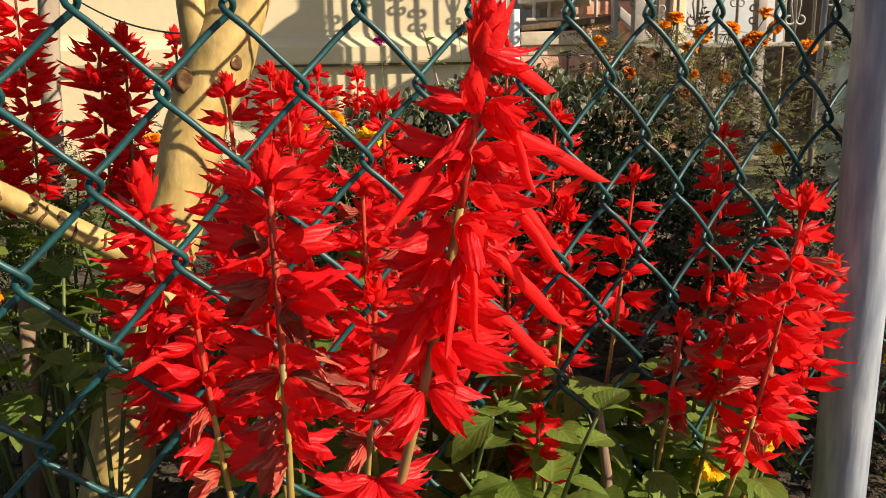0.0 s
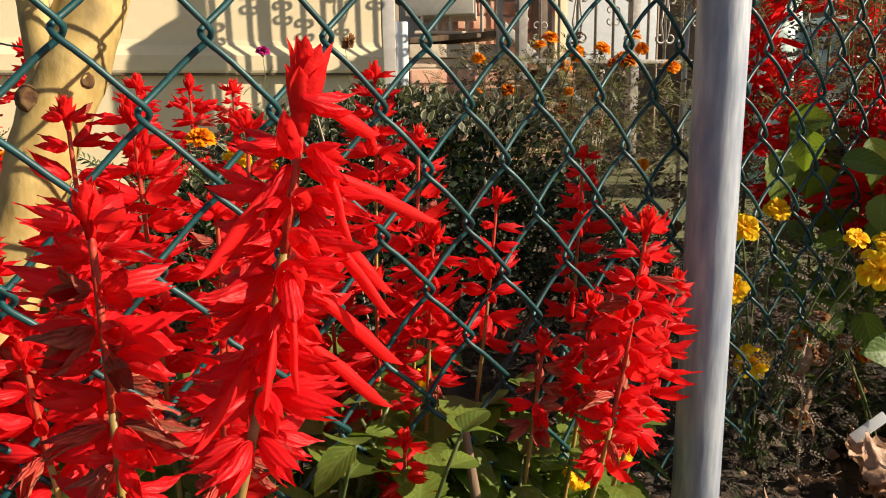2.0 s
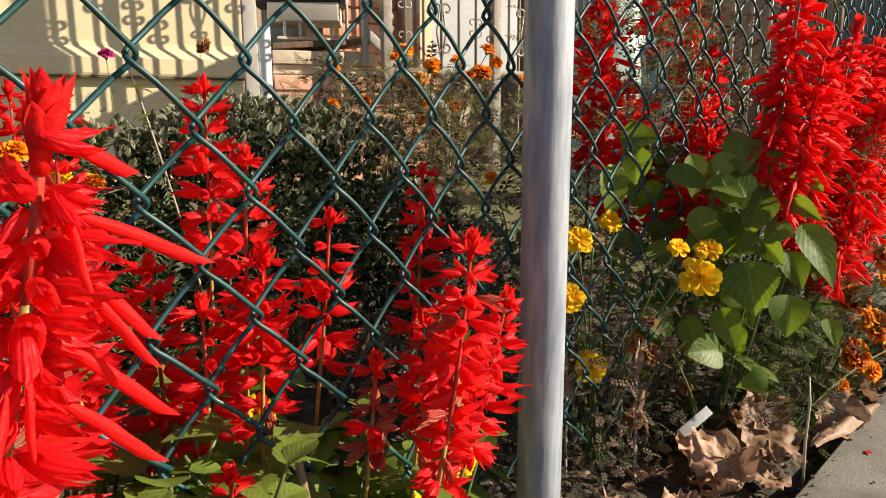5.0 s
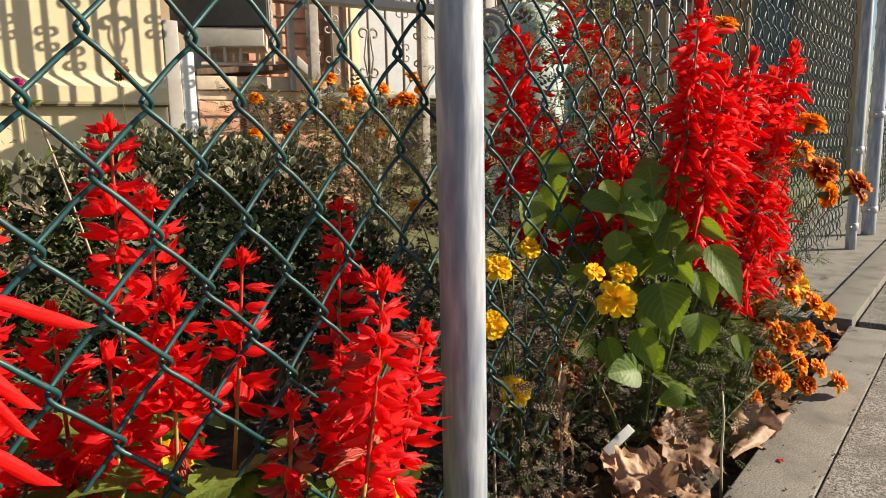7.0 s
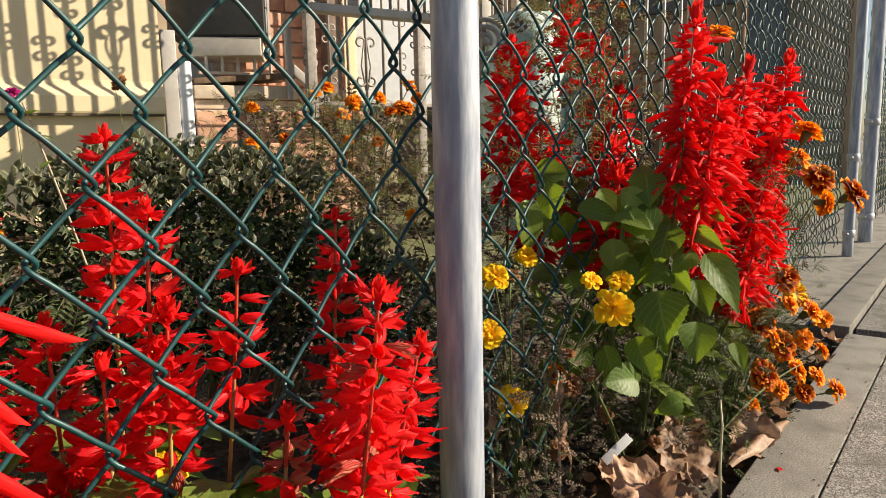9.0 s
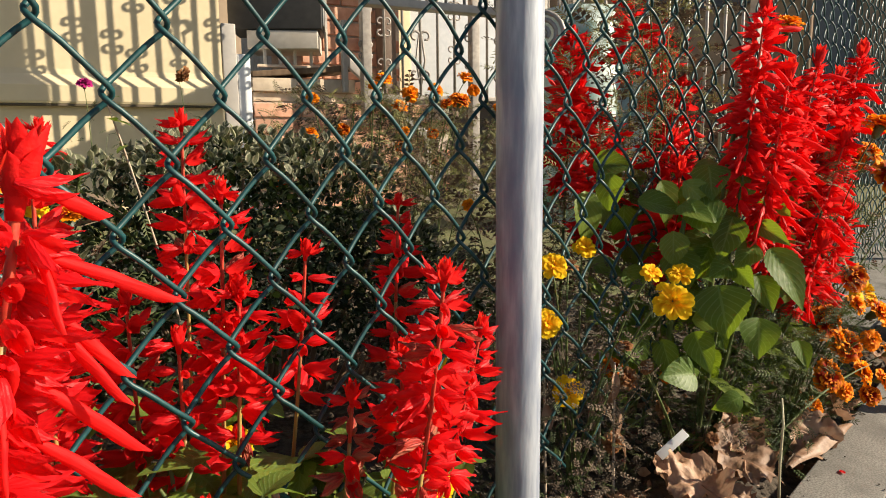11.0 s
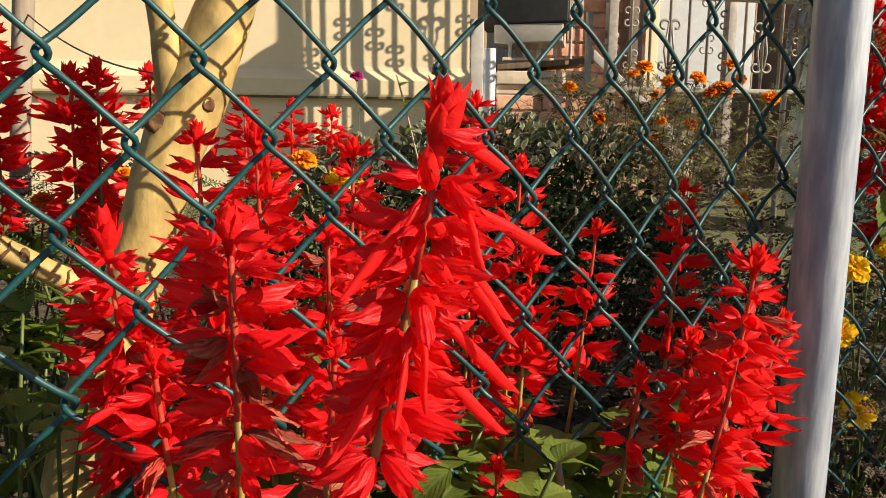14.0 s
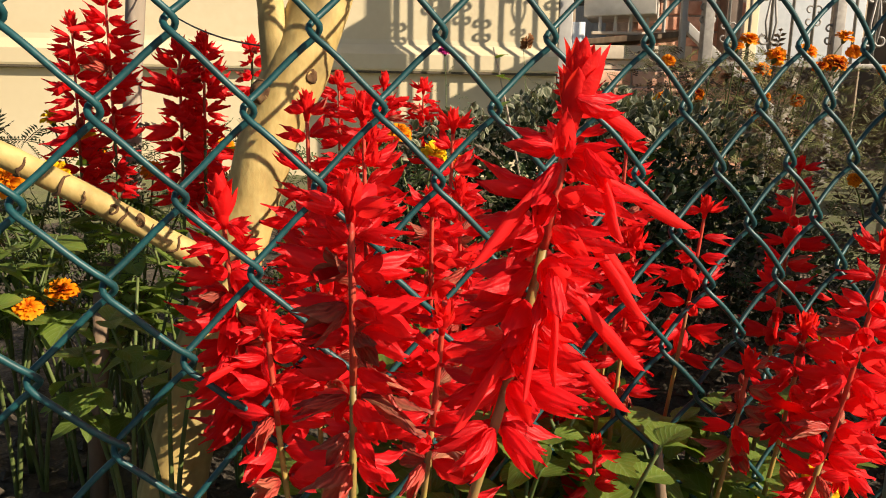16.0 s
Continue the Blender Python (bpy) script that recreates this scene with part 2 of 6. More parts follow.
M_IRON = mat("grey_iron", (0.3, 0.27, 0.25), (0.4, 0.36, 0.33), 0.5, 60, 0.2, metal=0.2)
M_DARK = mat("dark_metal", (0.035, 0.033, 0.033), (0.05, 0.047, 0.045), 0.6, 30, 0.1)
M_PALEMETAL = mat("pale_metal_box", (0.4, 0.38, 0.36), (0.45, 0.43, 0.41), 0.5, 30, 0.1)
M_TAG = mat("white_plastic", (0.75, 0.76, 0.78), (0.8, 0.8, 0.82), 0.4, 60, 0.05)
M_YARD = mat("yard_grass", (0.1, 0.12, 0.04), (0.16, 0.15, 0.06), 0.9, 60, 0.8, c3=(0.12, 0.1, 0.06), bump_dist=0.01, scale2=4)
M_FARGLASS = mat("dark_blue_glass", (0.03, 0.05, 0.08), (0.05, 0.08, 0.12), 0.3, 3, 0.02)
M_FARTAN = mat("far_tan_brick", (0.3, 0.23, 0.17), (0.36, 0.28, 0.2), 0.9, 6, 0.1, c3=(0.25, 0.19, 0.14))
M_FARBLUE = mat("far_blue_grey", (0.1, 0.13, 0.17), (0.14, 0.17, 0.2), 0.8, 6, 0.1)
M_WRAP = mat("crumpled_plastic", (0.34, 0.41, 0.38), (0.62, 0.7, 0.68), 0.35, 25, 0.8, c3=(0.12, 0.3, 0.22), bump_dist=0.01, scale2=14)


# ---- mesh helpers ----
class Geo:
    """Collects vertices, faces and, for leaves and petals, a width-and-length map."""

    def __init__(self):
        self.v, self.f, self.uv = [], [], []

    def add(self, verts, faces, uvs=None, m=None):
        k = len(self.v)
        self.v.extend(m @ Vector(p) for p in verts) if m is not None else self.v.extend(Vector(p) for p in verts)
        self.f.extend([tuple(i + k for i in f) for f in faces])
        self.uv.extend(uvs if uvs else [(0.5, 0.5)] * len(verts))
        return self

    def mesh(self, name, material, smooth=True):
        me = bpy.data.meshes.new(name)
        me.from_pydata([tuple(p) for p in self.v], [], self.f)
        layer = me.uv_layers.new(name="leaf")
        for lp in me.loops:
            layer.data[lp.index].uv = self.uv[lp.vertex_index]
        if smooth:
            me.polygons.foreach_set("use_smooth", [True] * len(me.polygons))
        me.materials.append(material)
        me.update()
        return me


def part(name, geo, material, parent, label="", smooth=True, m=None):
    me = geo if isinstance(geo, bpy.types.Mesh) else geo.mesh(name, material, smooth)
    ob = new(name, me)
    ob.parent = parent
    if m is not None:
        ob.matrix_basis = m
    return tagged(ob, label)


def thing(name, label, category, m=None, group="", kind=""):
    ob = new(name)
    ob.empty_display_size = 0.02
    if m is not None:
        ob.matrix_basis = m
    return tagged(ob, label, category, group, kind)


def tube(points, radii, sides=8, geo=None, cap=True):
    g = geo or Geo()
    pts = [Vector(p) for p in points]
    if isinstance(radii, (int, float)):
        radii = [radii] * len(pts)
    verts, faces, ref = [], [], None
    for i, p in enumerate(pts):
        d = (pts[min(i + 1, len(pts) - 1)] - pts[max(i - 1, 0)]).normalized()
        if ref is None:
            ref = d.orthogonal().normalized()
        ref = (ref - d * ref.dot(d)).normalized()
        b = d.cross(ref)
        for k in range(sides):
            a = 2 * math.pi * k / sides
            verts.append(p + (ref * math.cos(a) + b * math.sin(a)) * radii[i])
    for i in range(len(pts) - 1):
        for k in range(sides):
            faces.append((i * sides + k, i * sides + (k + 1) % sides, (i + 1) * sides + (k + 1) % sides, (i + 1) * sides + k))
    if cap:
        faces.append(tuple(range(sides))[::-1])
        faces.append(tuple((len(pts) - 1) * sides + k for k in range(sides)))
    return g.add(verts, faces)


def box(x0, x1, y0, y1, z0, z1, bevel=0.003, geo=None):
    """A block with bevelled edges."""
    g = geo or Geo()
    bm = bmesh.new()
    bmesh.ops.create_cube(bm, size=1)
    for v in bm.verts:
        v.co = Vector((x0 + (v.co.x + 0.5) * (x1 - x0), y0 + (v.co.y + 0.5) * (y1 - y0), z0 + (v.co.z + 0.5) * (z1 - z0)))
    if bevel:
        bmesh.ops.bevel(bm, geom=bm.edges[:], offset=bevel, segments=2, affect="EDGES", profile=0.7)
    bm.verts.index_update()
    g.add([v.co.copy() for v in bm.verts], [tuple(v.index for v in f.verts) for f in bm.faces])
    bm.free()
    return g


def bezier(a, b, c, n):
    a, b, c = Vector(a), Vector(b), Vector(c)
    return [a * (1 - t) ** 2 + b * 2 * t * (1 - t) + c * t * t for t in (i / (n - 1) for i in range(n))]


def turned(direction, roll=0.0):
    """Rotation that lays the +x axis along direction, with +z as near to up as can be."""
    d = Vector(direction).normalized()
    side = Vector((0, 0, 1)).cross(d)
    side = side.normalized() if side.length > 1e-4 else Vector((0, 1, 0))
    m = Matrix((d, side, d.cross(side))).transposed().to_4x4()
    return m @ Matrix.Rotation(roll, 4, "X")


def facing(p, along, normal):
    """+x along one direction, +z as near as can be to another."""
    x = Vector(along).normalized()
    z = (Vector(normal) - x * Vector(normal).dot(x)).normalized()
    return Matrix.Translation(p) @ Matrix((x, z.cross(x), z)).transposed().to_4x4()


# ---- ground ----
def sheet(name, x0, x1, y0, y1, step, height, material, label, category):
    nx, ny = max(2, int((x1 - x0) / step) + 1), max(2, int((y1 - y0) / step) + 1)
    g = Geo()
    vs = []
    for j in range(ny):
        for i in range(nx):
            x, y = x0 + (x1 - x0) * i / (nx - 1), y0 + (y1 - y0) * j / (ny - 1)
            vs.append((x, y, height(x, y)))
    g.add(vs, [(j * nx + i, j * nx + i + 1, (j + 1) * nx + i + 1, (j + 1) * nx + i) for j in range(ny - 1) for i in range(nx - 1)])
    return tagged(new(name, g.mesh(name, material)), label, category, kind="structure")


def soil_height(x, y):
    p = Vector((x, y, 0))
    h = -0.012 + 0.012 * noise.noise(p * 9) + 0.008 * noise.noise(p * 26) + 0.005 * noise.noise(p * 60)
    return h - 0.02 * max(0.0, min(1.0, (-0.12 - y) / 0.06))


sheet("ground", -400, 400, -400, 400, 100, lambda x, y: -0.09, M_ROUGHCONC, "grey paved ground reaching to the horizon", "ground")
sheet("ground_bed", -2.6, 1.442, -0.178, 2.3, 0.016, soil_height, M_SOIL, "dark crumbly soil of the flower bed", "soil")


def block(name, dims, material, label, category, bevel=0.002):
    return tagged(new(name, box(*dims, bevel).mesh(name, material)), label, category, kind="structure")


block("kerb_bed_edge", (-9, 1.44, -0.257, -0.178, -0.1, 0.0), M_CONC, "smooth grey concrete strip edging the flower bed", "kerb")
block("pavement_slab", (-9, 1.5, -2.2, -0.2588, -0.1, -0.001), M_ROUGHCONC, "worn grey concrete pavement slab with exposed grit", "pavement")
block("pavement_far_slab", (1.506, 9, -2.2, -0.185, -0.1, -0.004), M_ROUGHCONC, "worn grey concrete pavement slab further along", "pavement")
block("kerb_far_edge", (1.446, 9, -0.181, -0.108, -0.1, 0.012), M_CONC, "pale concrete kerb along the far fence", "kerb")
block("pavement_pad", (1.446, 4.2, -0.104, 0.3, -0.1, 0.004), M_CONC, "smooth grey concrete pad behind the kerb", "pavement")

sheet("ground_back_yard", -8, 1.443, 2.302, 8, 0.25, lambda x, y: -0.02 + 0.01 * noise.noise(Vector((x, y, 0)) * 3), M_YARD, "patchy dry grass between the flower bed and the house", "grass")
sheet("ground_side_yard", -8, -2.602, -0.178, 2.3, 0.25, lambda x, y: -0.02 + 0.01 * noise.noise(Vector((x, y, 0)) * 3), M_YARD, "patchy dry grass beside the flower bed", "grass")
sheet("ground_yard", 1.445, 12, 0.302, 8, 0.25, lambda x, y: -0.02 + 0.01 * noise.noise(Vector((x, y, 0)) * 3), M_YARD, "patchy dry grass of the yard behind the fence", "grass")

# ---- chain-link fence ----
PITCH_X, PITCH_Z, KNOT_Z = 0.065, 0.076, 0.41
fence = thing("chain_link_fence", "dark green vinyl-coated chain-link fence mesh along the bed", "fence")


def fence_shift(x, z):
    """Slack of the mesh: drawn in towards the post, rising along the fence, sagging at its loose end."""
    p = Vector((x * 3.1, z * 3.1, 4.0))
    q = Vector((x * 8.0, z * 8.0, 9.0))
    pull = -0.0125 * math.exp(-((x - 0.34) / (0.17 if x < 0.34 else 0.26)) ** 2) + 0.0008
    rise = 0.0045 + 0.0055 * math.tanh((x - 0.19) / 0.2)
    sag = -0.006 * max(0.0, min(1.0, (-0.1 - x) / 0.1)) * max(0.0, (0.4 - z) / 0.15)
    return (pull + 0.0012 * noise.noise(q), 0.003 * noise.noise(p + Vector((7, 0, 0))), rise + sag + 0.001 * noise.noise(q + Vector((3, 3, 0))))


def wire(k, z_low, z_high, sides=7):
    """One zig-zag strand, hooked to its neighbours at every bend."""
    pts, hook, deep, half = [], 0.0026, 0.0056, PITCH_Z / 2
    r0, r1 = int(math.floor((KNOT_Z - z_high) / half)), int(math.ceil((KNOT_Z - z_low) / half))
    for r in range(r0, r1):
        left = (k + r) % 2 == 0
        xa = k * PITCH_X / 2 - hook if left else (k + 1) * PITCH_X / 2 + hook
        xb = (k + 1) * PITCH_X / 2 + hook if left else k * PITCH_X / 2 - hook
        front = -deep if left else deep
        for s, across, yy in ((0.0, 0.0, 0.0), (0.05, 0.015, 0.36), (0.12, 0.08, 0.62), (0.22, 0.2, 0.82), (0.36, 0.355, 0.96), (0.5, 0.5, 1.0), (0.64, 0.645, 0.96), (0.78, 0.8, 0.82), (0.88, 0.92, 0.62), (0.95, 0.985, 0.36)):
            x = xa + (xb - xa) * across
            z = KNOT_Z - (r + s) * half
            dx, dy, dz = fence_shift(x, z)
            pts.append((x + dx, front * yy + dy, z + dz))
    return tube(pts, 0.00168, sides)


for k in [*range(-40, 76), *range(91, 126)]:
    x = k * PITCH_X / 2
    near = -0.5 < x < 1.1
    part("wire", wire(k, 0.03 if x < 1.5 else 0.06 + 0.03 * ((k * 7) % 5) / 5, 0.86 if near else 1.25, 7 if near else 5), M_WIRE, fence)


def steel_post(name, x, y, r, z0, z1, label, band=()):
    ob = thing(name, label, "fence post", pose(x, y, 0), group="posts of the chain-link fence")
    part("pipe", tube([(0, 0, z0 + (z1 - z0) * i / 12) for i in range(13)], r, 40), M_ZINC, ob)
    for z in band:
        part("clamp", tube([(0, 0, z - 0.012), (0, 0, z - 0.01), (0, 0, z + 0.01), (0, 0, z + 0.012)], [r + 0.001, r + 0.003, r + 0.003, r + 0.001], 24), M_ZINC2, ob)
        part("bolt", tube([(-r - 0.02, 0, z), (-r + 0.002, 0, z)], 0.004, 8), M_ZINC2, ob)
    return ob


steel_post("fence_post", 0.3205, -0.032, 0.0196, -0.05, 1.3, "round galvanized steel fence post in the soil")
steel_post("fence_post", 2.49, -0.03, 0.0165, -0.05, 1.3, "far galvanized fence post with a clamp, on concrete", (0.33, 0.08))
steel_post("fence_post", 2.9, -0.03, 0.024, -0.05, 1.4, "thick far galvanized fence post beside the pavement", (0.45, 0.1))
steel_post("fence_post", 4.2, -0.05, 0.02, -0.05, 1.4, "most distant galvanized fence post beside the pavement", (0.3,))

# ---- house wall, porch and steps (u along the wall, v away from the street, z up) ----
HOUSE = Matrix(((1.40955, 0.513, 0, 2.1325), (-0.513, 1.40955, 0, 3.486), (0, 0, 1.5, -0.186), (0, 0, 0, 1)))


def house_block(name, dims, material, label, category, bevel=0.004, kind=""):
    ob = new(name, box(*dims, bevel).mesh(name, material))
    ob.matrix_basis = HOUSE
    return tagged(ob, label, category, kind=kind)


def siding(name, u0, u1):
    """Wall with one stepped siding lap: the lip stands proud of the panels above and below it."""
    profile = [(0.0, -0.1), (0.0, 0.535), (-0.03, 0.536), (-0.034, 0.545), (-0.034, 0.6), (-0.004, 0.64), (0.0, 0.66), (0.0, 2.6), (0.2, 2.6), (0.2, -0.1)]
    n = len(profile)
    g = Geo().add([(u, v, z) for u in (u0, u1) for v, z in profile], [(i, (i + 1) % n, n + (i + 1) % n, n + i) for i in range(n)] + [tuple(range(n))[::-1], tuple(range(n, 2 * n))])
    ob = new(name, g.mesh(name, M_CREAM, smooth=False))
    ob.matrix_basis = HOUSE
    return tagged(ob, "cream aluminium siding wall with a stepped lap", "house wall", kind="structure")


siding("wall_house", -3.2, 0.02)
house_block("trim_siding_gap", (-3.2, 0.015, -0.0295, -0.001, 0.527, 0.5345), M_GAP, "dark gap under the siding lap", "trim", 0.001, "structure")


def scroll(u, z, size, side, up, geo):
    """A C-shaped iron curl."""
    pts = []
    for i in range(13):
        a = i / 12 * 1.6 * math.pi
        r = size * (1 - 0.55 * i / 12)
        pts.append((u + side * (size - r * math.cos(a)), 0, z + up * r * math.sin(a)))
    return tube(pts, size * 0.22, 5, geo)


def railing(name, u0, u1, v, z0, z1, label, step=0.075, posts=(), first=0):
    ob = thing(name, label, "railing", HOUSE @ pose(0, v, 0))
    g = Geo()
    box(u0, u1, -0.012, 0.012, z0 - 0.03, z0 - 0.012, 0.002, g)
    part("bottom_rail", g, M_IRON, ob)
    part("top_rail", box(u0, u1, -0.02, 0.02, z1, z1 + 0.02, 0.003), M_IRON, ob)
    n = int((u1 - u0) / step)
    for i in range(n + 1):
        u = u0 + (u1 - u0) * i / n
        part("baluster", tube([(u, 0, z0 - 0.02), (u, 0, z1)], 0.0065, 8), M_IRON, ob)
        kind = (i + first) % 5
        if kind in (1, 2):
            for zc in ((z0 + 0.17, z0 + 0.36) if kind == 1 else (z0 + 0.1, z0 + 0.27)):
                for s in (-1, 1):
                    for q in (-1, 1):
                        part("scroll", scroll(u, zc + 0.022 * q, 0.018, s, q, None), M_IRON, ob)
        elif kind == 4:
            zc = z0 + 0.14
            for s in (-1, 1):
                part("scroll", scroll(u, zc + 0.1, 0.026, s, 1, None), M_IRON, ob, "large wrought-iron curl")
                part("scroll", scroll(u, zc - 0.06, 0.026, s, -1, None), M_IRON, ob, "large wrought-iron curl")
                part("ornament", tube([(u + s * 0.004, 0, zc - 0.1), (u + s * 0.022, 0, zc), (u + s * 0.004, 0, zc + 0.12)], 0.005, 5), M_IRON, ob)
    for u, low in posts:
        part("post", box(u - 0.02, u + 0.02, -0.02, 0.02, low, z1 + 0.05, 0.003), M_IRON, ob)
    return ob


# porch: grey corner post, white pier, dark letter box on its shelf, stone slab, brick cheek, white door
house_block("porch_post", (0.024, 0.08, 0.0, 0.08, -0.05, 0.86), M_GREYPOST, "grey-painted square porch post beside the wall", "post")
house_block("porch_pier", (0.083, 0.135, 0.01, 0.25, -0.05, 0.745), M_WHITE, "white-painted porch pier in the sun", "pier")
# the porch stands askew to the wall
PORCH = HOUSE @ pose(0.14, 0.04, 0, 0, 0, -22)


STEPS = HOUSE @ pose(0.14, 0.02, 0, 0, 0, -3)


def porch_block(name, dims, material, label, category, place, bevel=0.004):
    ob = new(name, box(*dims, bevel).mesh(name, material))
    ob.matrix_basis = place
    return tagged(ob, label, category)


lb = thing("letter_box", "large dark metal box with a pale side, on a shelf", "letter box", PORCH)
part("body", box(-0.08, 0.3, 0, 0.26, 0.85, 1.25, 0.006), M_DARK, lb)
for k in range(4):
    part("side_panel", box(0.3002, 0.308, 0.004, 0.258, 0.862 + k * 0.1, 0.958 + k * 0.1, 0.003), M_PALEMETAL, lb, "pale grey metal panel")
porch_block("shelf", (-0.008, 0.28, 0.004, 0.24, 0.772, 0.846), M_PALESTONE, "pale painted shelf under the dark box", "shelf", PORCH)
low = thing("low_railing", "low pale railing with short pickets on the step slab", "railing", STEPS)
part("bottom_rail", box(0.03, 0.39, 0.015, 0.035, 0.7, 0.712, 0.002), M_STONE, low)
for p in (0.062, 0.125, 0.188, 0.258, 0.325):
    part("picket", box(p - 0.006, p + 0.006, 0.018, 0.03, 0.71, 0.79 if p < 0.3 else 0.87, 0.002), M_PALESTONE, low)
edge = thing("edge_board", "weathered brown board along the step edge", "board", STEPS)
part("board", box(0, 0.43, -0.012, 0.22, -0.012, 0.012, 0.003), M_BARKDARK, edge, m=pose(0, 0, 0.668, 0, -5, 0))
porch_block("step_slab", (0.0, 0.44, -0.008, 0.3, 0.6, 0.655), M_STONE, "tan stone step slab over brick", "step", STEPS)
porch_block("step_slab", (0.004, 0.5, 0.012, 0.3, 0.56, 0.598), M_STONE, "tan stone step slab under the upper one", "step", STEPS)
brick_wall = thing("brick_cheek", "orange brick side wall of the front steps", "brick wall", STEPS)
part("mortar", box(0.004, 0.9, 0.006, 0.3, -0.05, 0.557, 0.002), M_MORTAR, brick_wall)
bricks = [box(0, 0.19, -0.012, 0.02, 0, 0.057, 0.003).mesh("brick", M_BRICK)]
for row in range(9):
    for i in range(5):
        pp = 0.004 + i * 0.2 - (0.1 if row % 2 else 0)
        if -0.12 < pp < 0.72:
            part("brick", bricks[0], M_BRICK, brick_wall, m=pose(max(0.004, pp), 0.004, -0.046 + row * 0.0677))
upper = thing("brick_wall", "orange brick wall behind the porch railing", "brick wall", HOUSE)
part("mortar", box(0.3, 0.94, 0.304, 0.9, -0.05, 2.4, 0.002), M_MORTAR, upper)
for row in range(12):
    for i in range(4):
        uu = 0.34 + i * 0.2 - (0.1 if row % 2 else 0)
        if uu > 0.3 and uu < 0.76:
            part("brick", bricks[0], M_BRICK, upper, m=pose(uu, 0.3, 0.55 + row * 0.068))
house_block("door_frame_post", (0.8, 0.87, 0.19, 0.27, 0.6, 2.4), M_BROWNPOST, "brown painted door post", "post")
house_block("door_casing", (0.955, 1.03, 0.36, 0.455, 0.55, 2.4), M_CREAM, "cream door casing", "casing")
house_block("wall_white_door", (0.96, 1.6, 0.46, 0.52, 0.62, 2.4), M_DOOR, "white painted door in the sun", "door", kind="structure")
railing("porch_railing", 0.588, 1.7, -0.12, 0.6, 1.5, "grey wrought-iron railing with scrolls by the steps", 0.082, ((0.588, 0.5), (1.116, -0.05), (1.68, -0.05)), 1)


def porch_rail():
    """Upper porch railing on its edge beam; the sun throws its bars and scrolls on the siding."""
    v = -0.55
    su = SUN.x * 0.9397 - SUN.y * 0.342
    sv = SUN.x * 0.342 + SUN.y * 0.9397
    k = v / sv
    du, dz = su * k, SUN.z * k
    ob = thing("porch_railing", "wrought-iron porch railing on a beam, shading the siding", "railing", HOUSE @ pose(0, v, 0))
    part("beam", box(-0.62 + du, 0.03 + du + 0.3, -0.03, 0.03, 0.24 + dz, 0.27 + dz, 0.004), M_GREYPOST, ob)
    part("post", box(0.29 + du, 0.33 + du, -0.02, 0.02, -0.05, 0.24 + dz, 0.003), M_GREYPOST, ob)
    part("newel", box(-0.466 + du, -0.424 + du, -0.004, 0.004, 0.26 + dz, 1.15 + dz, 0.003), M_IRON, ob)
    part("top_rail", box(-0.62 + du, 0.13 + du, -0.02, 0.02, 1.12 + dz, 1.14 + dz, 0.003), M_IRON, ob)
    for u, heights, big in ((-0.635, (0.68,), 0), (-0.58, (), 0), (-0.5, (0.8,), 0), (-0.374, (0.765,), 0), (-0.293, (0.92, 0.7), 0), (-0.214, (), 0), (-0.144, (), 1), (-0.075, (), 0), (-0.003, (0.83,), 0), (0.118, (0.66, 0.48, 0.4), 0)):
        part("baluster", tube([(u + du, 0, 0.26 + dz), (u + du, 0, 1.13 + dz)], 0.006, 8), M_IRON, ob)
        for h in heights:
            for s in (-1, 1):
                for q in (-1, 1):
                    part("scroll", scroll(u + du, h + 0.024 * q + dz, 0.0195, s, q, None), M_IRON, ob)
        if big:
            for s in (-1, 1):
                for h, size, q in ((0.83, 0.03, 1), (0.7, 0.016, -1), (0.94, 0.022, -1)):
                    part("scroll", scroll(u + du, h + dz, size, s, q, None), M_IRON, ob, "large wrought-iron curl")
                part("ornament", tube([(u + du + s * x, 0, z + dz) for x, z in ((0.002, 0.715), (0.016, 0.745), (0.026, 0.775), (0.026, 0.8), (0.02, 0.815))], 0.0028, 6), M_IRON, ob, "tulip-shaped iron loop")
                part("ornament", tube([(u + du + s * x, 0, z + dz) for x, z in ((0.0, 0.84), (0.012, 0.86), (0.004, 0.885), (0.01, 0.905), (0.0, 0.94))], 0.003, 6), M_IRON, ob, "iron leaf")
    return ob


porch_rail()


def shade_board():
    """Unseen stepped, slant-topped board on a tall pole, added only to throw the broad shadow on the siding."""
    v = -1.35
    su = SUN.x * 0.9397 - SUN.y * 0.342
    sv = SUN.x * 0.342 + SUN.y * 0.9397
    k = v / sv
    du, dz = su * k, SUN.z * k
    ob = thing("shade_board", "unseen slant-topped board on a tall pole, added to shade the siding", "sign", HOUSE @ pose(du, v, dz))
    # second outline: added blocker for the slanting shade low on the siding
    for name, outline in (("body", [(-0.675, 0.3), (-0.675, 0.97), (-0.735, 0.97), (-0.74, 0.76), (-0.76, 0.742), (-0.815, 0.713), (-0.865, 0.673), (-0.96, 0.62), (-1.0, 0.54), (-1.0, 0.3)]),
                          ("low_shade_board", [(-0.76, 0.272), (-0.36, 0.457), (0.0, 0.626), (0.0, 0.2), (-0.76, 0.2)])):
        n = len(outline)
        part(name, Geo().add([(u, w, z) for w in (-0.012, 0.012) for u, z in outline], [(i, (i + 1) % n, n + (i + 1) % n, n + i) for i in range(n)] + [tuple(range(n))[::-1], tuple(range(n, 2 * n))]), M_BARKDARK, ob, smooth=False)
    part("pole", tube([(-0.83, 0, -dz - 0.1), (-0.83, 0, 0.32)], 0.018, 10), M_BARKDARK, ob)
    return ob


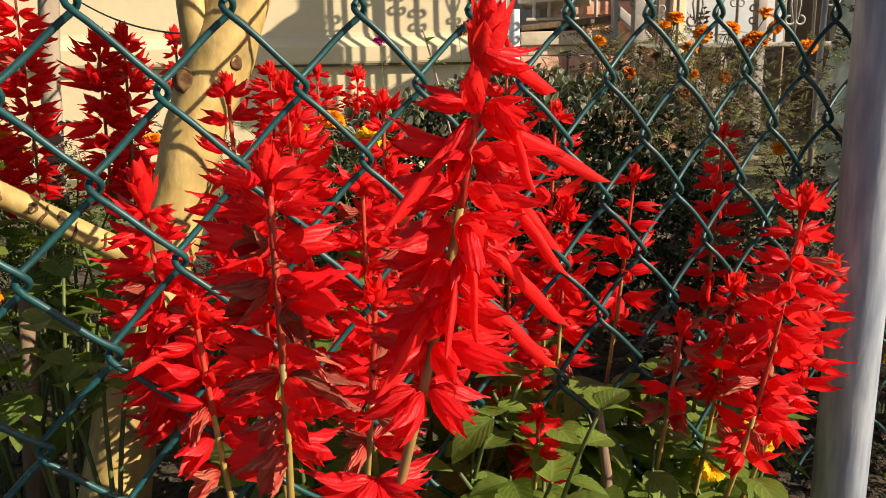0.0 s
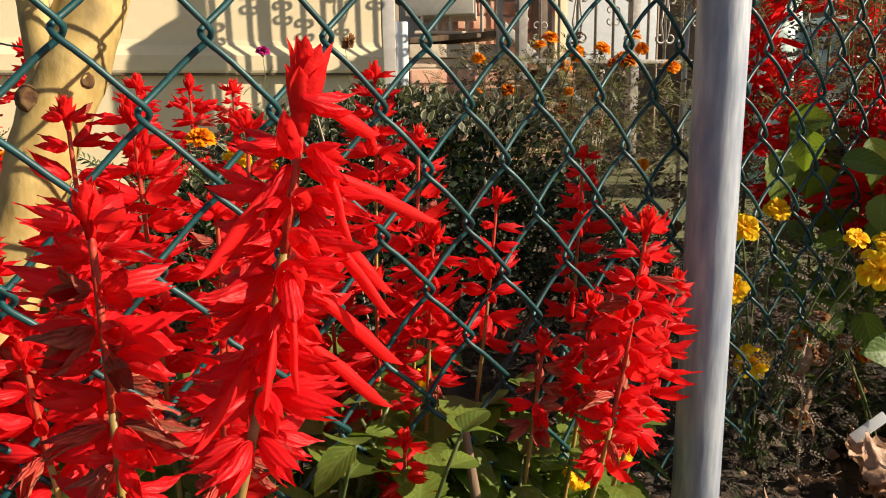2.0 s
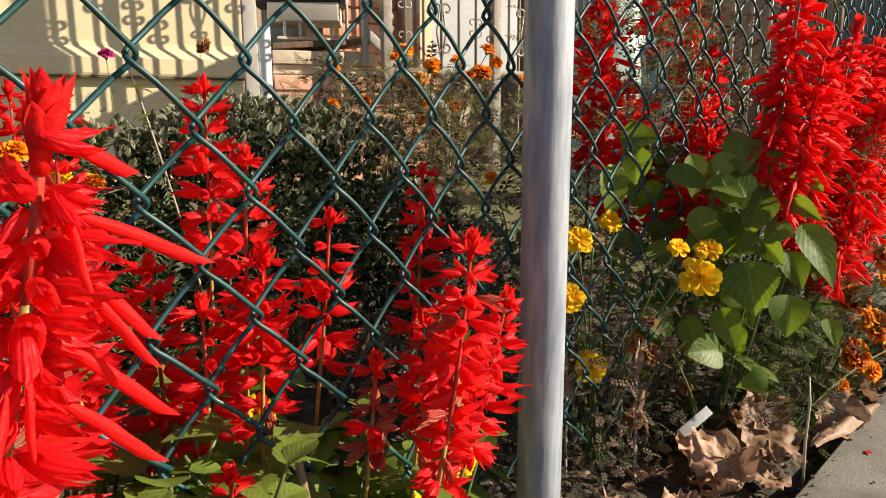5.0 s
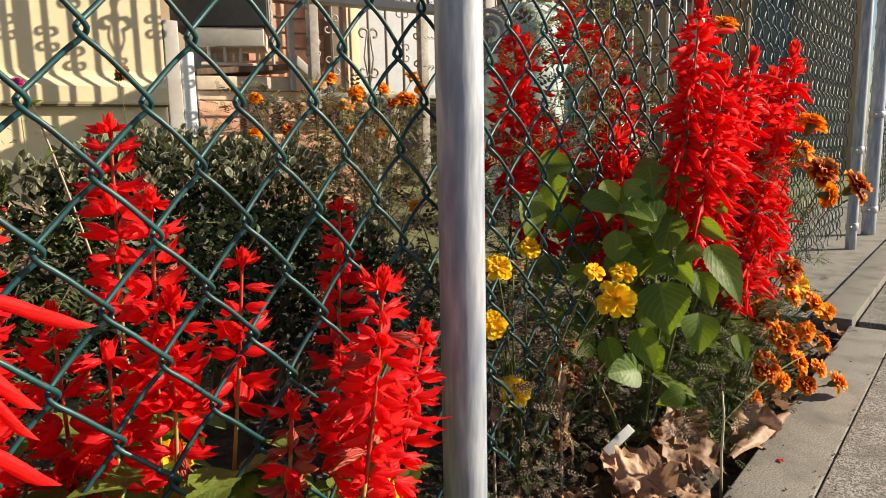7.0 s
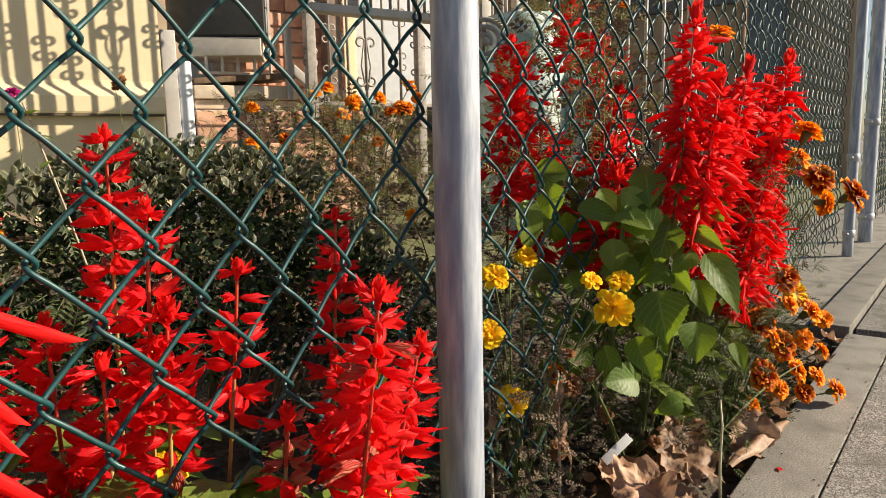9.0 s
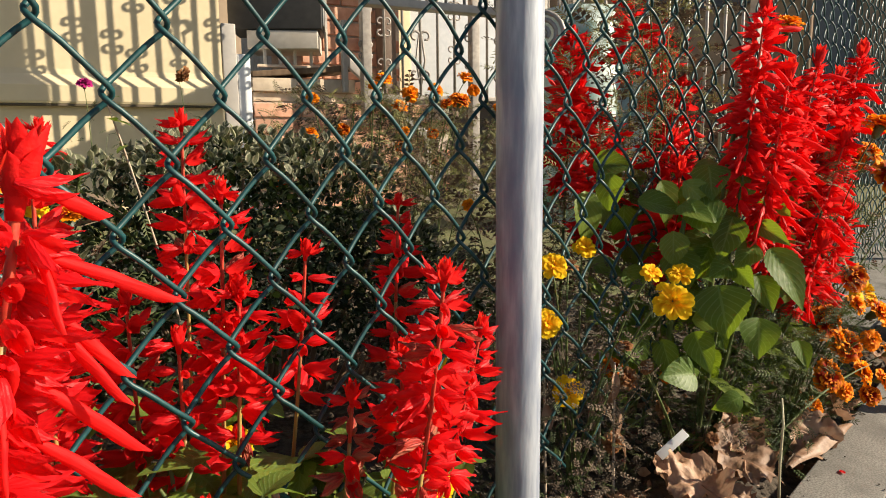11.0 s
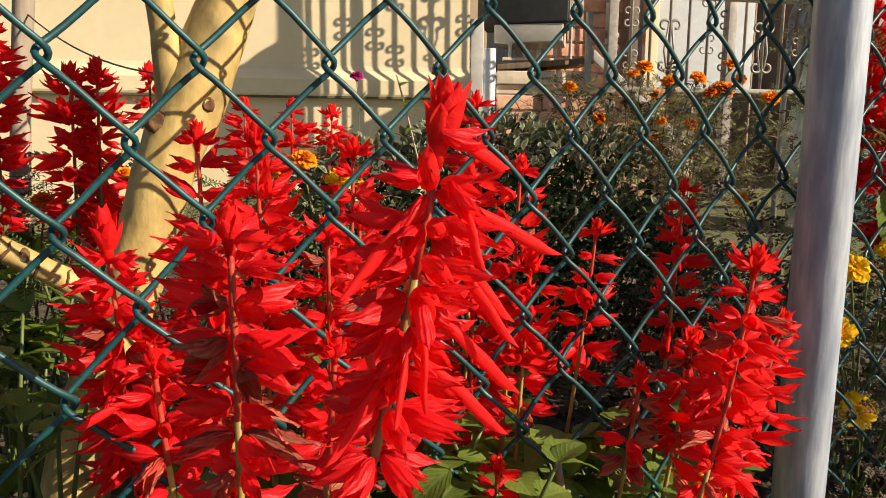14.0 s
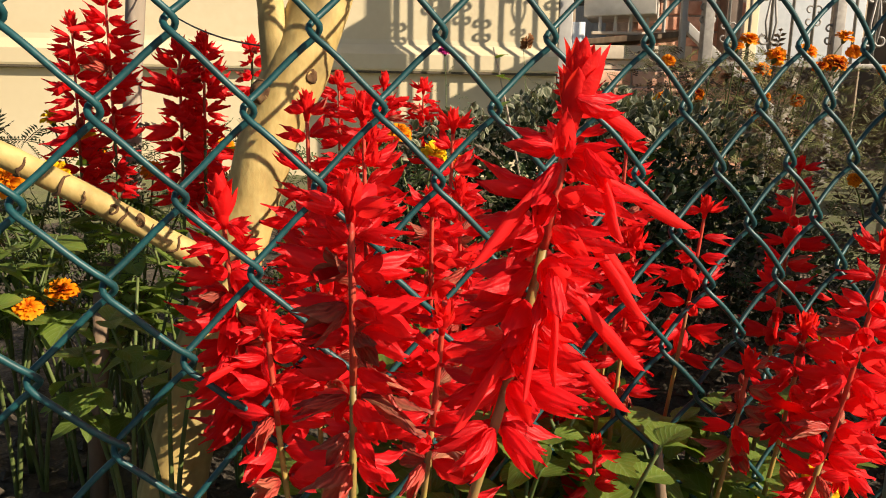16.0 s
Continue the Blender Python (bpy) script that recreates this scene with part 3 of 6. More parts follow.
shade_board()
stringer = thing("step_handrail", "grey slanting handrail beside the steps", "handrail", STEPS @ pose(0, -0.03, 0))
part("post", box(0.376, 0.4, -0.014, 0.014, 0.6, 0.9, 0.004), M_GREYPOST, stringer)
part("rail", box(0, 0.52, -0.0135, 0.0135, -0.018, 0.018, 0.004), M_GREYPOST, stringer, m=pose(0.389, 0, 0.74, 0, 41, 0))
part("post", box(0.76, 0.784, -0.014, 0.014, -0.05, 0.4, 0.004), M_GREYPOST, stringer)
railing("garden_railing", 0.86, 1.98, -0.95, 0.1, 1.35, "grey iron railing with scrolls standing behind the flowers", 0.1, ((0.88, -0.05), (1.96, -0.05)), 2)


def wrapped_pot(u, v, z, r, h, seed):
    """Flower pot wrapped in crumpled pale plastic."""
    rnd = random.Random(seed)
    g = Geo()
    verts, faces, n = [], [], 28
    for i in range(12):
        t = i / 11
        for k in range(n):
            a = 2 * math.pi * k / n
            q = Vector((math.cos(a) * 2, math.sin(a) * 2, t * 4 + seed))
            rr = r * (0.72 + 0.5 * math.sin(math.pi * min(1, t * 1.1)) * (1 - 0.5 * t)) * (1 + 0.22 * noise.noise(q) + 0.1 * noise.noise(q * 3))
            verts.append((rr * math.cos(a), rr * math.sin(a), h * t))
    for i in range(11):
        for k in range(n):
            faces.append((i * n + k, i * n + (k + 1) % n, (i + 1) * n + (k + 1) % n, (i + 1) * n + k))
    faces.append(tuple(11 * n + k for k in range(n)))
    g.add(verts, faces)
    ob = thing("wrapped_pot", "flower pot wrapped in crumpled pale green plastic", "flower pot", HOUSE @ pose(u, v, z))
    part("wrap", g, M_WRAP, ob)
    part("pot", tube([(0, 0, -0.02), (0, 0, 0.0), (0, 0, 0.02)], [r * 0.6, r * 0.72, r * 0.7], 20), M_BRICK, ob, "terracotta pot base")
    part("tie", tube([(0, 0, h * 0.12), (0, 0, h * 0.14), (0, 0, h * 0.16)], [r * 0.95, r * 1.0, r * 0.95], 20), M_IRON, ob, "dark tie band")
    return ob


wrapped_pot(0.95, -1.08, 0.0, 0.16, 0.8, 3)
wrapped_pot(1.12, -1.2, 0.0, 0.14, 0.62, 5)

def spiral_ornament(p):
    """Flat coil of thick grey iron on a short stand in front of the wrapped pots."""
    ob = thing("iron_spiral", "thick grey wrought-iron spiral on a stand before the pots", "ornament", facing(p, (0.52, -0.85, 0), (-0.85, -0.52, 0.1)))
    pts = []
    for i in range(46):
        a = i / 45 * 2.6 * 2 * math.pi
        r = 0.075 - 0.058 * i / 45
        pts.append((-r * math.cos(a), r * math.sin(a), 0))
    part("coil", tube(pts, [0.0085 - 0.00006 * i for i in range(46)], 8), M_IRON, ob)
    part("hub", tube([(0, 0, -0.006), (0, 0, 0.0), (0, 0, 0.008), (0, 0, 0.011)], [0.012, 0.014, 0.012, 0.006], 12), M_IRON, ob)
    part("stand", tube([(-0.075, -0.004, 0), (-0.078, -0.2, 0), (-0.08, -p[2], 0)], 0.008, 8), M_IRON, ob)
    return ob


spiral_ornament((1.694, 0.872, 0.709))

# ---- far side beyond the second stretch of fence ----
block("wall_far_house", (3.2, 9.0, 5.5, 5.8, -0.1, 4.0), M_FARTAN, "tan wall of a distant house", "house wall")
block("wall_far_house_side", (7.4, 7.6, 0.6, 5.4, -0.1, 3.0), M_FARTAN, "brown wall of a distant house across the yard", "house wall")
block("window_far", (7.33, 7.396, 0.8, 3.6, 1.75, 2.9), M_FARGLASS, "dark blue window of the distant house", "window")
block("wall_far_pillar", (7.2, 7.38, 1.25, 1.55, -0.1, 1.74), M_FARBLUE, "blue-grey pillar of the distant house", "pillar")
block("wall_far_plinth", (7.2, 7.39, 1.56, 5.2, -0.1, 0.7), M_BARKDARK, "dark low plinth of the distant house", "plinth")

# ---- plants: shapes ----
def calyx_geo(length, radius, open_=1.0, bend=0.0, wrinkle=0.0):
    """Salvia calyx along +x: a full ridged bell that ends in one broad pointed upper lip and two lower ones."""
    g = Geo()
    lobes = ((math.pi / 2, 1.45, 1.0), (-math.pi / 2 - 0.8458, 0.8458, 0.93), (-math.pi / 2 + 0.8458, 0.8458, 0.97))
    rings = ((0.0, 0.14), (0.07, 0.4), (0.18, 0.72), (0.32, 0.95), (0.46, 1.04), (0.58, 1.02), (0.69, 0.95), (0.79, 0.86), (0.9, 0.74), (1.0, 0.62))
    for centre, half, reach in lobes:
        verts, faces, uvs, k = [], [], [], 7
        for t, r in rings:
            u = max(0.0, (t - 0.48) / 0.52)
            narrow = max(0.02, 1 - u ** 1.9)
            for j in range(k):
                s = (j - 3) / 3
                a = centre + s * half * narrow
                rr = radius * r * (1 + (open_ - 1) * u * 1.3) * (1 + 0.05 * math.cos(9 * a + 0.6 * math.sin(7 * t)) * min(1.0, 3 * t) * (1 - u))
                x = length * t * (1 + (reach - 1) * u) * (1 + 0.05 * (1 - abs(s)) * t)
                z = rr * math.sin(a) + (0.09 if half > 1 else -0.05) * length * u ** 1.3 * open_ + bend * t * t * length + wrinkle * length * 0.045 * math.sin(14 * t + 5 * s) * (1 - abs(s))
                verts.append((x, rr * math.cos(a) * 0.8, z))
                uvs.append((a / (2 * math.pi), t))
        for i in range(len(rings) - 1):
            for j in range(k - 1):
                faces.append((i * k + j, i * k + j + 1, (i + 1) * k + j + 1, (i + 1) * k + j))
        g.add(verts, faces, uvs)
    # join the three lobes along the bell
    seen, remap, keep = {}, [], []
    for i, p in enumerate(g.v):
        key = tuple(round(c / 2e-5) for c in p)
        if key not in seen:
            seen[key] = len(keep)
            keep.append(i)
        remap.append(seen[key])
    g.v, g.f, g.uv = [g.v[i] for i in keep], [tuple(remap[i] for i in f) for f in g.f], [g.uv[i] for i in keep]
    g.f = [f for f in g.f if len(set(f)) == len(f)]
    return g


def corolla_geo(length, radius, droop, seed=0):
    """Long red flower tube, flattened and creased: narrow at the calyx, fullest past the middle, closing to a blunt split hood."""
    g = Geo()
    n, sides = 13, 10
    verts, faces = [], []
    for i in range(n):
        t = i / (n - 1)
        r = radius * (0.55 + 0.6 * math.sin(math.pi * min(1.0, t * 0.78) ** 1.1)) * (1.0 if t < 0.82 else 1.0 - 1.7 * (t - 0.82))
        for k in range(sides):
            a = 2 * math.pi * k / sides
            q = Vector((t * 5, math.cos(a) * 1.3, seed * 3 + math.sin(a) * 1.3))
            w = 1 + 0.28 * noise.noise(q)
            ext = length * (0.07 * math.sin(a) + 0.05 * noise.noise(q * 3)) if i == n - 1 else 0.0
            verts.append((t * length * 0.95 + ext, r * math.cos(a) * 0.5 * w + 0.05 * length * noise.noise(Vector((t * 2, seed, 0))) * t, r * math.sin(a) * 1.15 * w - droop * length * t ** 2 + 0.02 * length * math.sin(5 * t)))
    for i in range(n - 1):
        for k in range(sides):
            faces.append((i * sides + k, i * sides + (k + 1) % sides, (i + 1) * sides + (k + 1) % sides, (i + 1) * sides + k))
    return g.add(verts, faces)


def blade(length, width, fold=0.25, curl=0.3, n=7, m=4, peak=0.42, tip=1.0, serrate=0.0, quilt=0.0, twist=0.0, geo=None, mx=None):
    """A leaf or petal along +x: pointed outline, folded at the midrib, curled along its length."""
    g = geo or Geo()
    verts, uvs, faces = [], [], []
    for i in range(n + 1):
        t = i / n
        w = (t / peak) ** 0.7 if t < peak else ((1 - t) / (1 - peak)) ** (0.75 * tip)
        w = width * 0.5 * max(0.02, math.sin(min(1, w) * math.pi / 2))
        ang = curl * t
        cx, cz = length * (t - 0.12 * curl * curl * t ** 3), -length * 0.5 * curl * t * t
        for j in range(-m, m + 1):
            s = j / m
            e = 1 + (serrate * (1 if i % 2 else -1) if abs(j) == m else 0)
            y = s * w * e
            z = cz + fold * abs(y) + quilt * length * 0.02 * math.sin(i * 2.6 - abs(s) * 3) * (1 - abs(s) * 0.4)
            tw = twist * t
            verts.append((cx - math.sin(ang) * fold * abs(y) * 0.3, y * math.cos(tw) - 0, z + y * math.sin(tw)))
            uvs.append((0.5 + s * 0.5, t))
    k = 2 * m + 1
    for i in range(n):
        for j in range(2 * m):
            faces.append((i * k + j, i * k + j + 1, (i + 1) * k + j + 1, (i + 1) * k + j))
    return g.add(verts, faces, uvs, mx)


def tulip_bract(length, width, bulge, flick):
    """One bract of a bud, rising along +z: narrow foot, bulging outwards, pointed tip that flicks out."""
    g = Geo()
    verts, uvs, faces, n, m = [], [], [], 9, 2
    for i in range(n + 1):
        t = i / n
        w = width * 0.5 * max(0.03, math.sin(math.pi * min(1, 0.1 + 0.9 * t) ** 1.25) ** 0.8)
        out = bulge * math.sin(math.pi * 0.62 * t) + flick * max(0.0, t - 0.7) ** 2 * 8
        for k in range(-m, m + 1):
            s = k / m
            verts.append((out - 0.75 * abs(s) ** 1.6 * w, s * w, length * t))
            uvs.append((0.5 + s / 2, t))
    k = 2 * m + 1
    for i in range(n):
        for q in range(2 * m):
            faces.append((i * k + q, i * k + q + 1, (i + 1) * k + q + 1, (i + 1) * k + q))
    return g.add(verts, faces, uvs)


def bud_on(ob, m, length, width, seed, open_=0.0):
    """Tip of a salvia spike: overlapping pointed bracts, narrow at the foot and ragged at the top."""
    rnd = random.Random(seed)
    core = part("bud", BUDCORE, None, ob, "pointed red bud cluster", m=m @ Matrix.Diagonal((width / 0.0105, width / 0.0105, length / 0.023, 1)))
    for ring, (z, out, size, count) in enumerate(((0.0, 1.0, 0.85, 6), (0.08, 0.75, 0.98, 6), (0.14, 0.4, 0.92, 4))):
        for i in range(count):
            a = 2 * math.pi * (i + 0.5 * ring) / count + rnd.uniform(-0.25, 0.25)
            lean = open_ * (22 if ring == 0 else 10) + rnd.uniform(-5, 6)
            mm = Matrix.Translation((0, 0, z * 0.023)) @ Matrix.Rotation(a, 4, "Z") @ Matrix.Rotation(radians(lean), 4, "Y") @ Matrix.Diagonal((out, 1, size * rnd.uniform(0.84, 1.06), 1))
            part("bract", rnd.choice(BUDBRACT), None, core, m=mm)
    return core


CALYX = [calyx_geo(0.0242 * a, 0.0052 * b, o, bd, wr).mesh("floret", M_PETAL) for a, b, o, bd, wr in ((1, 1, 1.0, 0, 0.6), (1.15, 0.9, 1.15, 0.2, 0.9), (0.9, 1.15, 1.25, -0.15, 0.8), (1.05, 0.95, 0.75, 0.12, 0.5), (1.22, 0.85, 0.85, -0.2, 1.0), (1.0, 1.15, 1.5, 0.1, 1.2), (0.85, 0.9, 0.7, 0.1, 0.5), (1.1, 1.1, 1.1, 0.3, 1.0))]
SLIM = [calyx_geo(0.0215 * a, 0.0036 * b, o, bd, 0.8).mesh("floret", M_PETAL) for a, b, o, bd in ((1, 1, 1.2, 0), (1.15, 0.9, 1.0, -0.15), (0.85, 1.1, 1.4, 0.1), (1.0, 1.0, 0.8, -0.05))]
FADED = [calyx_geo(0.022 * a, 0.005 * b, o, bd, 1.0).mesh("floret", M_FADED) for a, b, o, bd in ((1, 1, 1.3, 0), (1.15, 0.8, 1.1, -0.2), (0.9, 1.1, 1.6, 0.1))]
BRACT = [blade(0.019 * a, 0.0085 * b, 0.5, c, 6, 2, 0.4).mesh("bract", M_PETAL) for a, b, c in ((1, 1, 0.2), (1.2, 0.9, -0.3), (0.9, 1.2, 0.5))]
TUBES = [corolla_geo(0.031 * a, 0.0023 * b, d, 2.3 * a + b).mesh("corolla", M_TUBE) for a, b, d in ((1, 1, 0.03), (1.15, 1.05, 0.1), (0.8, 0.9, 0.14), (0.7, 1.1, 0.06))]
BUDCORE = tube([(0, 0, -0.002), (0, 0, 0.006), (0, 0, 0.016)], [0.002, 0.0032, 0.001], 8).mesh("bud", M_TUBE)
BUDBRACT = [tulip_bract(0.023, 0.007 * w, 0.0058 * b, f).mesh("bract", M_TUBE) for w, b, f in ((1.0, 1.0, 0.001), (1.2, 0.9, 0.002), (0.85, 1.1, -0.001), (1.0, 0.85, 0.003))]
LEAVES = [blade(0.055 * a, 0.034 * b, 0.22, c, 14, 4, 0.36, 1.1, 0.04, 0.3, tw).mesh("leaf", M_LEAF) for a, b, c, tw in ((1, 1, 0.5, 0.1), (1.1, 0.9, 0.8, -0.3), (0.85, 1.05, 0.3, 0.3))]
PALE = [blade(0.075 * a, 0.056 * b, 0.22, c, 26, 5, 0.33, 1.35, 0.035, 0.3, tw).mesh("leaf", M_LEAFPALE) for a, b, c, tw in ((1, 1, 0.5, 0.1), (1.1, 0.9, 0.8, -0.25), (0.85, 1.05, 0.35, 0.3))]


def salvia(tip, foot, flower, size=1.0, tubes=0.1, faded=0.08, leaves=4, label="", seed=0, lean=None, whorl=0.0105, dense=5, droop=0.0, bud=0.8, fsize=1.0, lift=22, stem=None, tsize=1.0, jit=1.0, young=0.55, florets=None):
    """One salvia spike: stem, bud, whorls of florets, some long corollas, leaves below."""
    rnd = random.Random(seed * 31 + 5)
    tip, foot = Vector(tip), Vector(foot)
    ob = thing("salvia", label or "scarlet salvia spike with pointed red florets growing in the bed", "flower", Matrix.Translation(foot), group="red salvia flowers")
    top = tip - foot
    mid = Vector(lean) - foot if lean else Vector((top.x * 0.75, top.y * 0.75, top.z * 0.55))
    pts = bezier((0, 0, -0.03), mid, top, 22)
    r0 = 0.0019 * size
    cut = max(2, 22 - int(22 * flower * 0.8 / max(0.1, top.length)))
    part("stem", tube(pts[:cut + 1], [r0 * (1.1 - 0.02 * i) for i in range(cut + 1)], 7), stem or M_STEM, ob)
    part("stem", tube(pts[cut:], [r0 * (0.8 - 0.03 * i) for i in range(22 - cut)], 7), M_STEMRED, ob, "red upper stem")
    axis = (pts[-1] - pts[-3]).normalized()
    up = Vector((0, 0, 1)).rotation_difference(axis).to_matrix().to_4x4()
    bl = 0.023 * size * bud
    bud_on(ob, Matrix.Translation(pts[-1] - axis * bl * 0.95) @ up @ Matrix.Rotation(seed, 4, "Z"), bl, 0.0105 * size * bud , seed, 0.1 if bud > 1 or seed == 1 else 0.6 * rnd.random())
    # arc length from the tip
    lens = [0.0]
    for a, b in zip(pts[::-1], pts[::-1][1:]):
        lens.append(lens[-1] + (b - a).length)

    def along(d):
        for i in range(1, len(lens)):
            if lens[i] >= d:
                k = (d - lens[i - 1]) / (lens[i] - lens[i - 1])
                return pts[::-1][i - 1].lerp(pts[::-1][i], k)
        return pts[0].copy()

    d, w = bl * (1.2 if seed == 1 else 0.95 if bud > 1 else 0.7), 0
    while d < flower:
        c = along(d)
        grow = min(1.0, young + 0.13 * w)
        rel = d / flower
        start = rnd.uniform(0, 6.3)
        for i in range(dense):
            a = start + 2 * math.pi * i / dense + rnd.uniform(-0.25, 0.25)
            pitch = radians(lift - (16 + 76 * droop) * rel ** 0.7 + rnd.uniform(-15, 15) * jit)
            direction = Vector((math.cos(a) * math.cos(pitch), math.sin(a) * math.cos(pitch), math.sin(pitch)))
            s = size * fsize * grow * (1 - 0.22 * rel * min(1, droop)) * (1 + jit * rnd.uniform(-0.15, 0.18))
            m = Matrix.Translation(c + direction * 0.003 * size) @ turned(direction, rnd.uniform(-0.5, 0.5)) @ Matrix.Scale(s, 4)
            old = rnd.random() < faded * (0.25 + 1.5 * rel)
            part("floret", rnd.choice(FADED) if old else rnd.choice(florets or CALYX), None, ob, "withered brownish floret" if old else "", m=m)
            if rnd.random() < 0.12 and rel < 0.9:
                part("bract", rnd.choice(BRACT), None, ob, m=m @ Matrix.Rotation(rnd.uniform(-1, 1), 4, "X") @ Matrix.Rotation(0.5, 4, "Y"))
            if rnd.random() < tubes and 0.16 < rel < 0.85:
                dd = Vector((direction.x, direction.y, direction.z - 0.15 - 0.25 * droop))
                part("corolla", rnd.choice(TUBES), None, ob, "long tubular red corolla", m=Matrix.Translation(c + direction * 0.012 * size) @ turned(dd) @ Matrix.Scale(s * tsize, 4))
        d += whorl * size * rnd.uniform(0.85, 1.2) * (1.0 + 0.35 * rel)
        w += 1
    for i in range(leaves):
        q = along(min(lens[-1] * 0.95, flower + (lens[-1] - flower) * (i + 0.7) / (leaves + 0.5)))
        a = rnd.uniform(0, 6.3)
        part("leaf", rnd.choice(LEAVES), None, ob, "green toothed leaf", m=Matrix.Translation(q) @ turned((math.cos(a), math.sin(a), rnd.uniform(-0.1, 0.4))) @ Matrix.Scale(rnd.uniform(0.7, 1.15), 4))
    return ob


# ---- salvia spikes ----
SPIKES = [
    # tip, foot, flower length, size, tubes, faded, leaves, seed, lean, dense, droop, whorl, floret size, bud
    ((-0.0955, -0.1755, 0.3885), (-0.190, -0.100, 0.0), 0.118, 1.0, 0.0, 0.0, 2, 1, (-0.115, -0.182, 0.26), 6, 0.35, 0.0095, 0.8, 0.98),
    ((-0.142, -0.105, 0.350), (-0.130, 0.020, 0.0), 0.120, 1.0, 0.02, 0.2, 4, 2, (-0.140, -0.115, 0.14), 5, 0.26, 0.0108, 0.9, 0.75),
    ((-0.120, 0.066, 0.382), (-0.105, 0.090, 0.0), 0.190, 1.0, 0.08, 0.05, 4, 3, None, 4, 0.0, 0.014, 1.05, 0.7),
    ((-0.091, 0.050, 0.382), (-0.070, 0.090, 0.0), 0.190, 1.0, 0.08, 0.05, 4, 4, None, 4, 0.0, 0.014, 1.05, 0.85),
    ((-0.172, 0.043, 0.336), (-0.140, 0.060, 0.0), 0.140, 1.0, 0.06, 0.05, 3, 5, None, 7, 0.3, 0.0125, 1.12, 1.15),
    ((0.010, 0.150, 0.374), (-0.010, 0.150, 0.0), 0.170, 1.1, 0.12, 0.05, 4, 6, None, 4, 0.0, 0.015, 1.05, 0.7),
    ((-0.060, 0.020, 0.330), (-0.040, 0.070, 0.0), 0.170, 1.0, 0.08, 0.1, 4, 7, None, 5, 0.0, 0.0135, 1.0, 0.7),
    ((-0.020, 0.070, 0.330), (0.000, 0.100, 0.0), 0.160, 1.0, 0.08, 0.1, 4, 8, None, 4, 0.0, 0.0135, 1.0, 0.7),
    ((-0.160, -0.02, 0.280), (-0.120, 0.050, 0.0), 0.110, 1.0, 0.06, 0.15, 3, 9, None, 4, 0.1, 0.014, 0.95, 0.7),
    ((-0.090, -0.07, 0.290), (-0.080, 0.040, 0.0), 0.110, 1.0, 0.06, 0.25, 3, 10, None, 4, 0.1, 0.014, 0.9, 0.7),
    ((0.083, 0.034, 0.363), (0.075, 0.060, 0.0), 0.150, 0.95, 0.06, 0.05, 4, 11, None, 4, 0.0, 0.0158, 1.12, 0.75),
    ((0.131, 0.010, 0.320), (0.110, 0.050, 0.0), 0.125, 0.85, 0.05, 0.03, 4, 12, None, 3, 0.0, 0.0165, 1.2, 0.75),
    ((0.088, 0.027, 0.300), (0.080, 0.050, 0.0), 0.125, 0.95, 0.1, 0.05, 4, 13, None, 4, 0.0, 0.0158, 1.12, 0.9),
    ((0.144, -0.106, 0.316), (0.165, 0.000, 0.0), 0.185, 1.0, 0.03, 0.1, 3, 14, (0.145, -0.085, 0.12), 5, 0.1, 0.0132, 1.08, 0.8),
    ((0.210, -0.082, 0.266), (0.180, 0.000, 0.0), 0.125, 0.95, 0.0, 0.05, 3, 15, (0.17, -0.07, 0.1), 5, 0.3, 0.013, 1.05, 0.8),
    ((0.256, 0.047, 0.342), (0.240, 0.060, 0.0), 0.150, 0.95, 0.2, 0.03, 4, 16, None, 4, 0.0, 0.015, 1.05, 0.6),
    ((0.120, 0.150, 0.412), (0.110, 0.160, 0.0), 0.160, 0.9, 0.05, 0.03, 4, 17, None, 4, 0.0, 0.016, 1.15, 0.8),
    ((0.025, -0.030, 0.188), (0.040, 0.010, 0.0), 0.050, 0.8, 0.02, 0.0, 3, 18, None, 4, 0.0, 0.0135, 1.0, 0.8),
    ((0.040, 0.090, 0.290), (0.050, 0.090, 0.0), 0.140, 0.95, 0.08, 0.05, 4, 19, None, 4, 0.0, 0.0155, 1.1, 0.8),
    ((0.175, -0.04, 0.250), (0.180, 0.010, 0.0), 0.085, 0.95, 0.05, 0.3, 3, 20, None, 5, 0.2, 0.0125, 1.0, 0.8),
    ((0.118, -0.05, 0.235), (0.130, 0.010, 0.0), 0.075, 0.9, 0.05, 0.6, 3, 21, None, 3, 0.2, 0.0135, 1.0, 0.8),
    ((0.050, 0.040, 0.270), (0.060, 0.060, 0.0), 0.120, 0.95, 0.06, 0.1, 3, 22, None, 3, 0.0, 0.016, 1.1, 0.8),
    ((-0.125, 0.00, 0.315), (-0.100, 0.050, 0.0), 0.110, 1.0, 0.05, 0.15, 3, 23, None, 5, 0.1, 0.014, 0.95, 0.8),
]
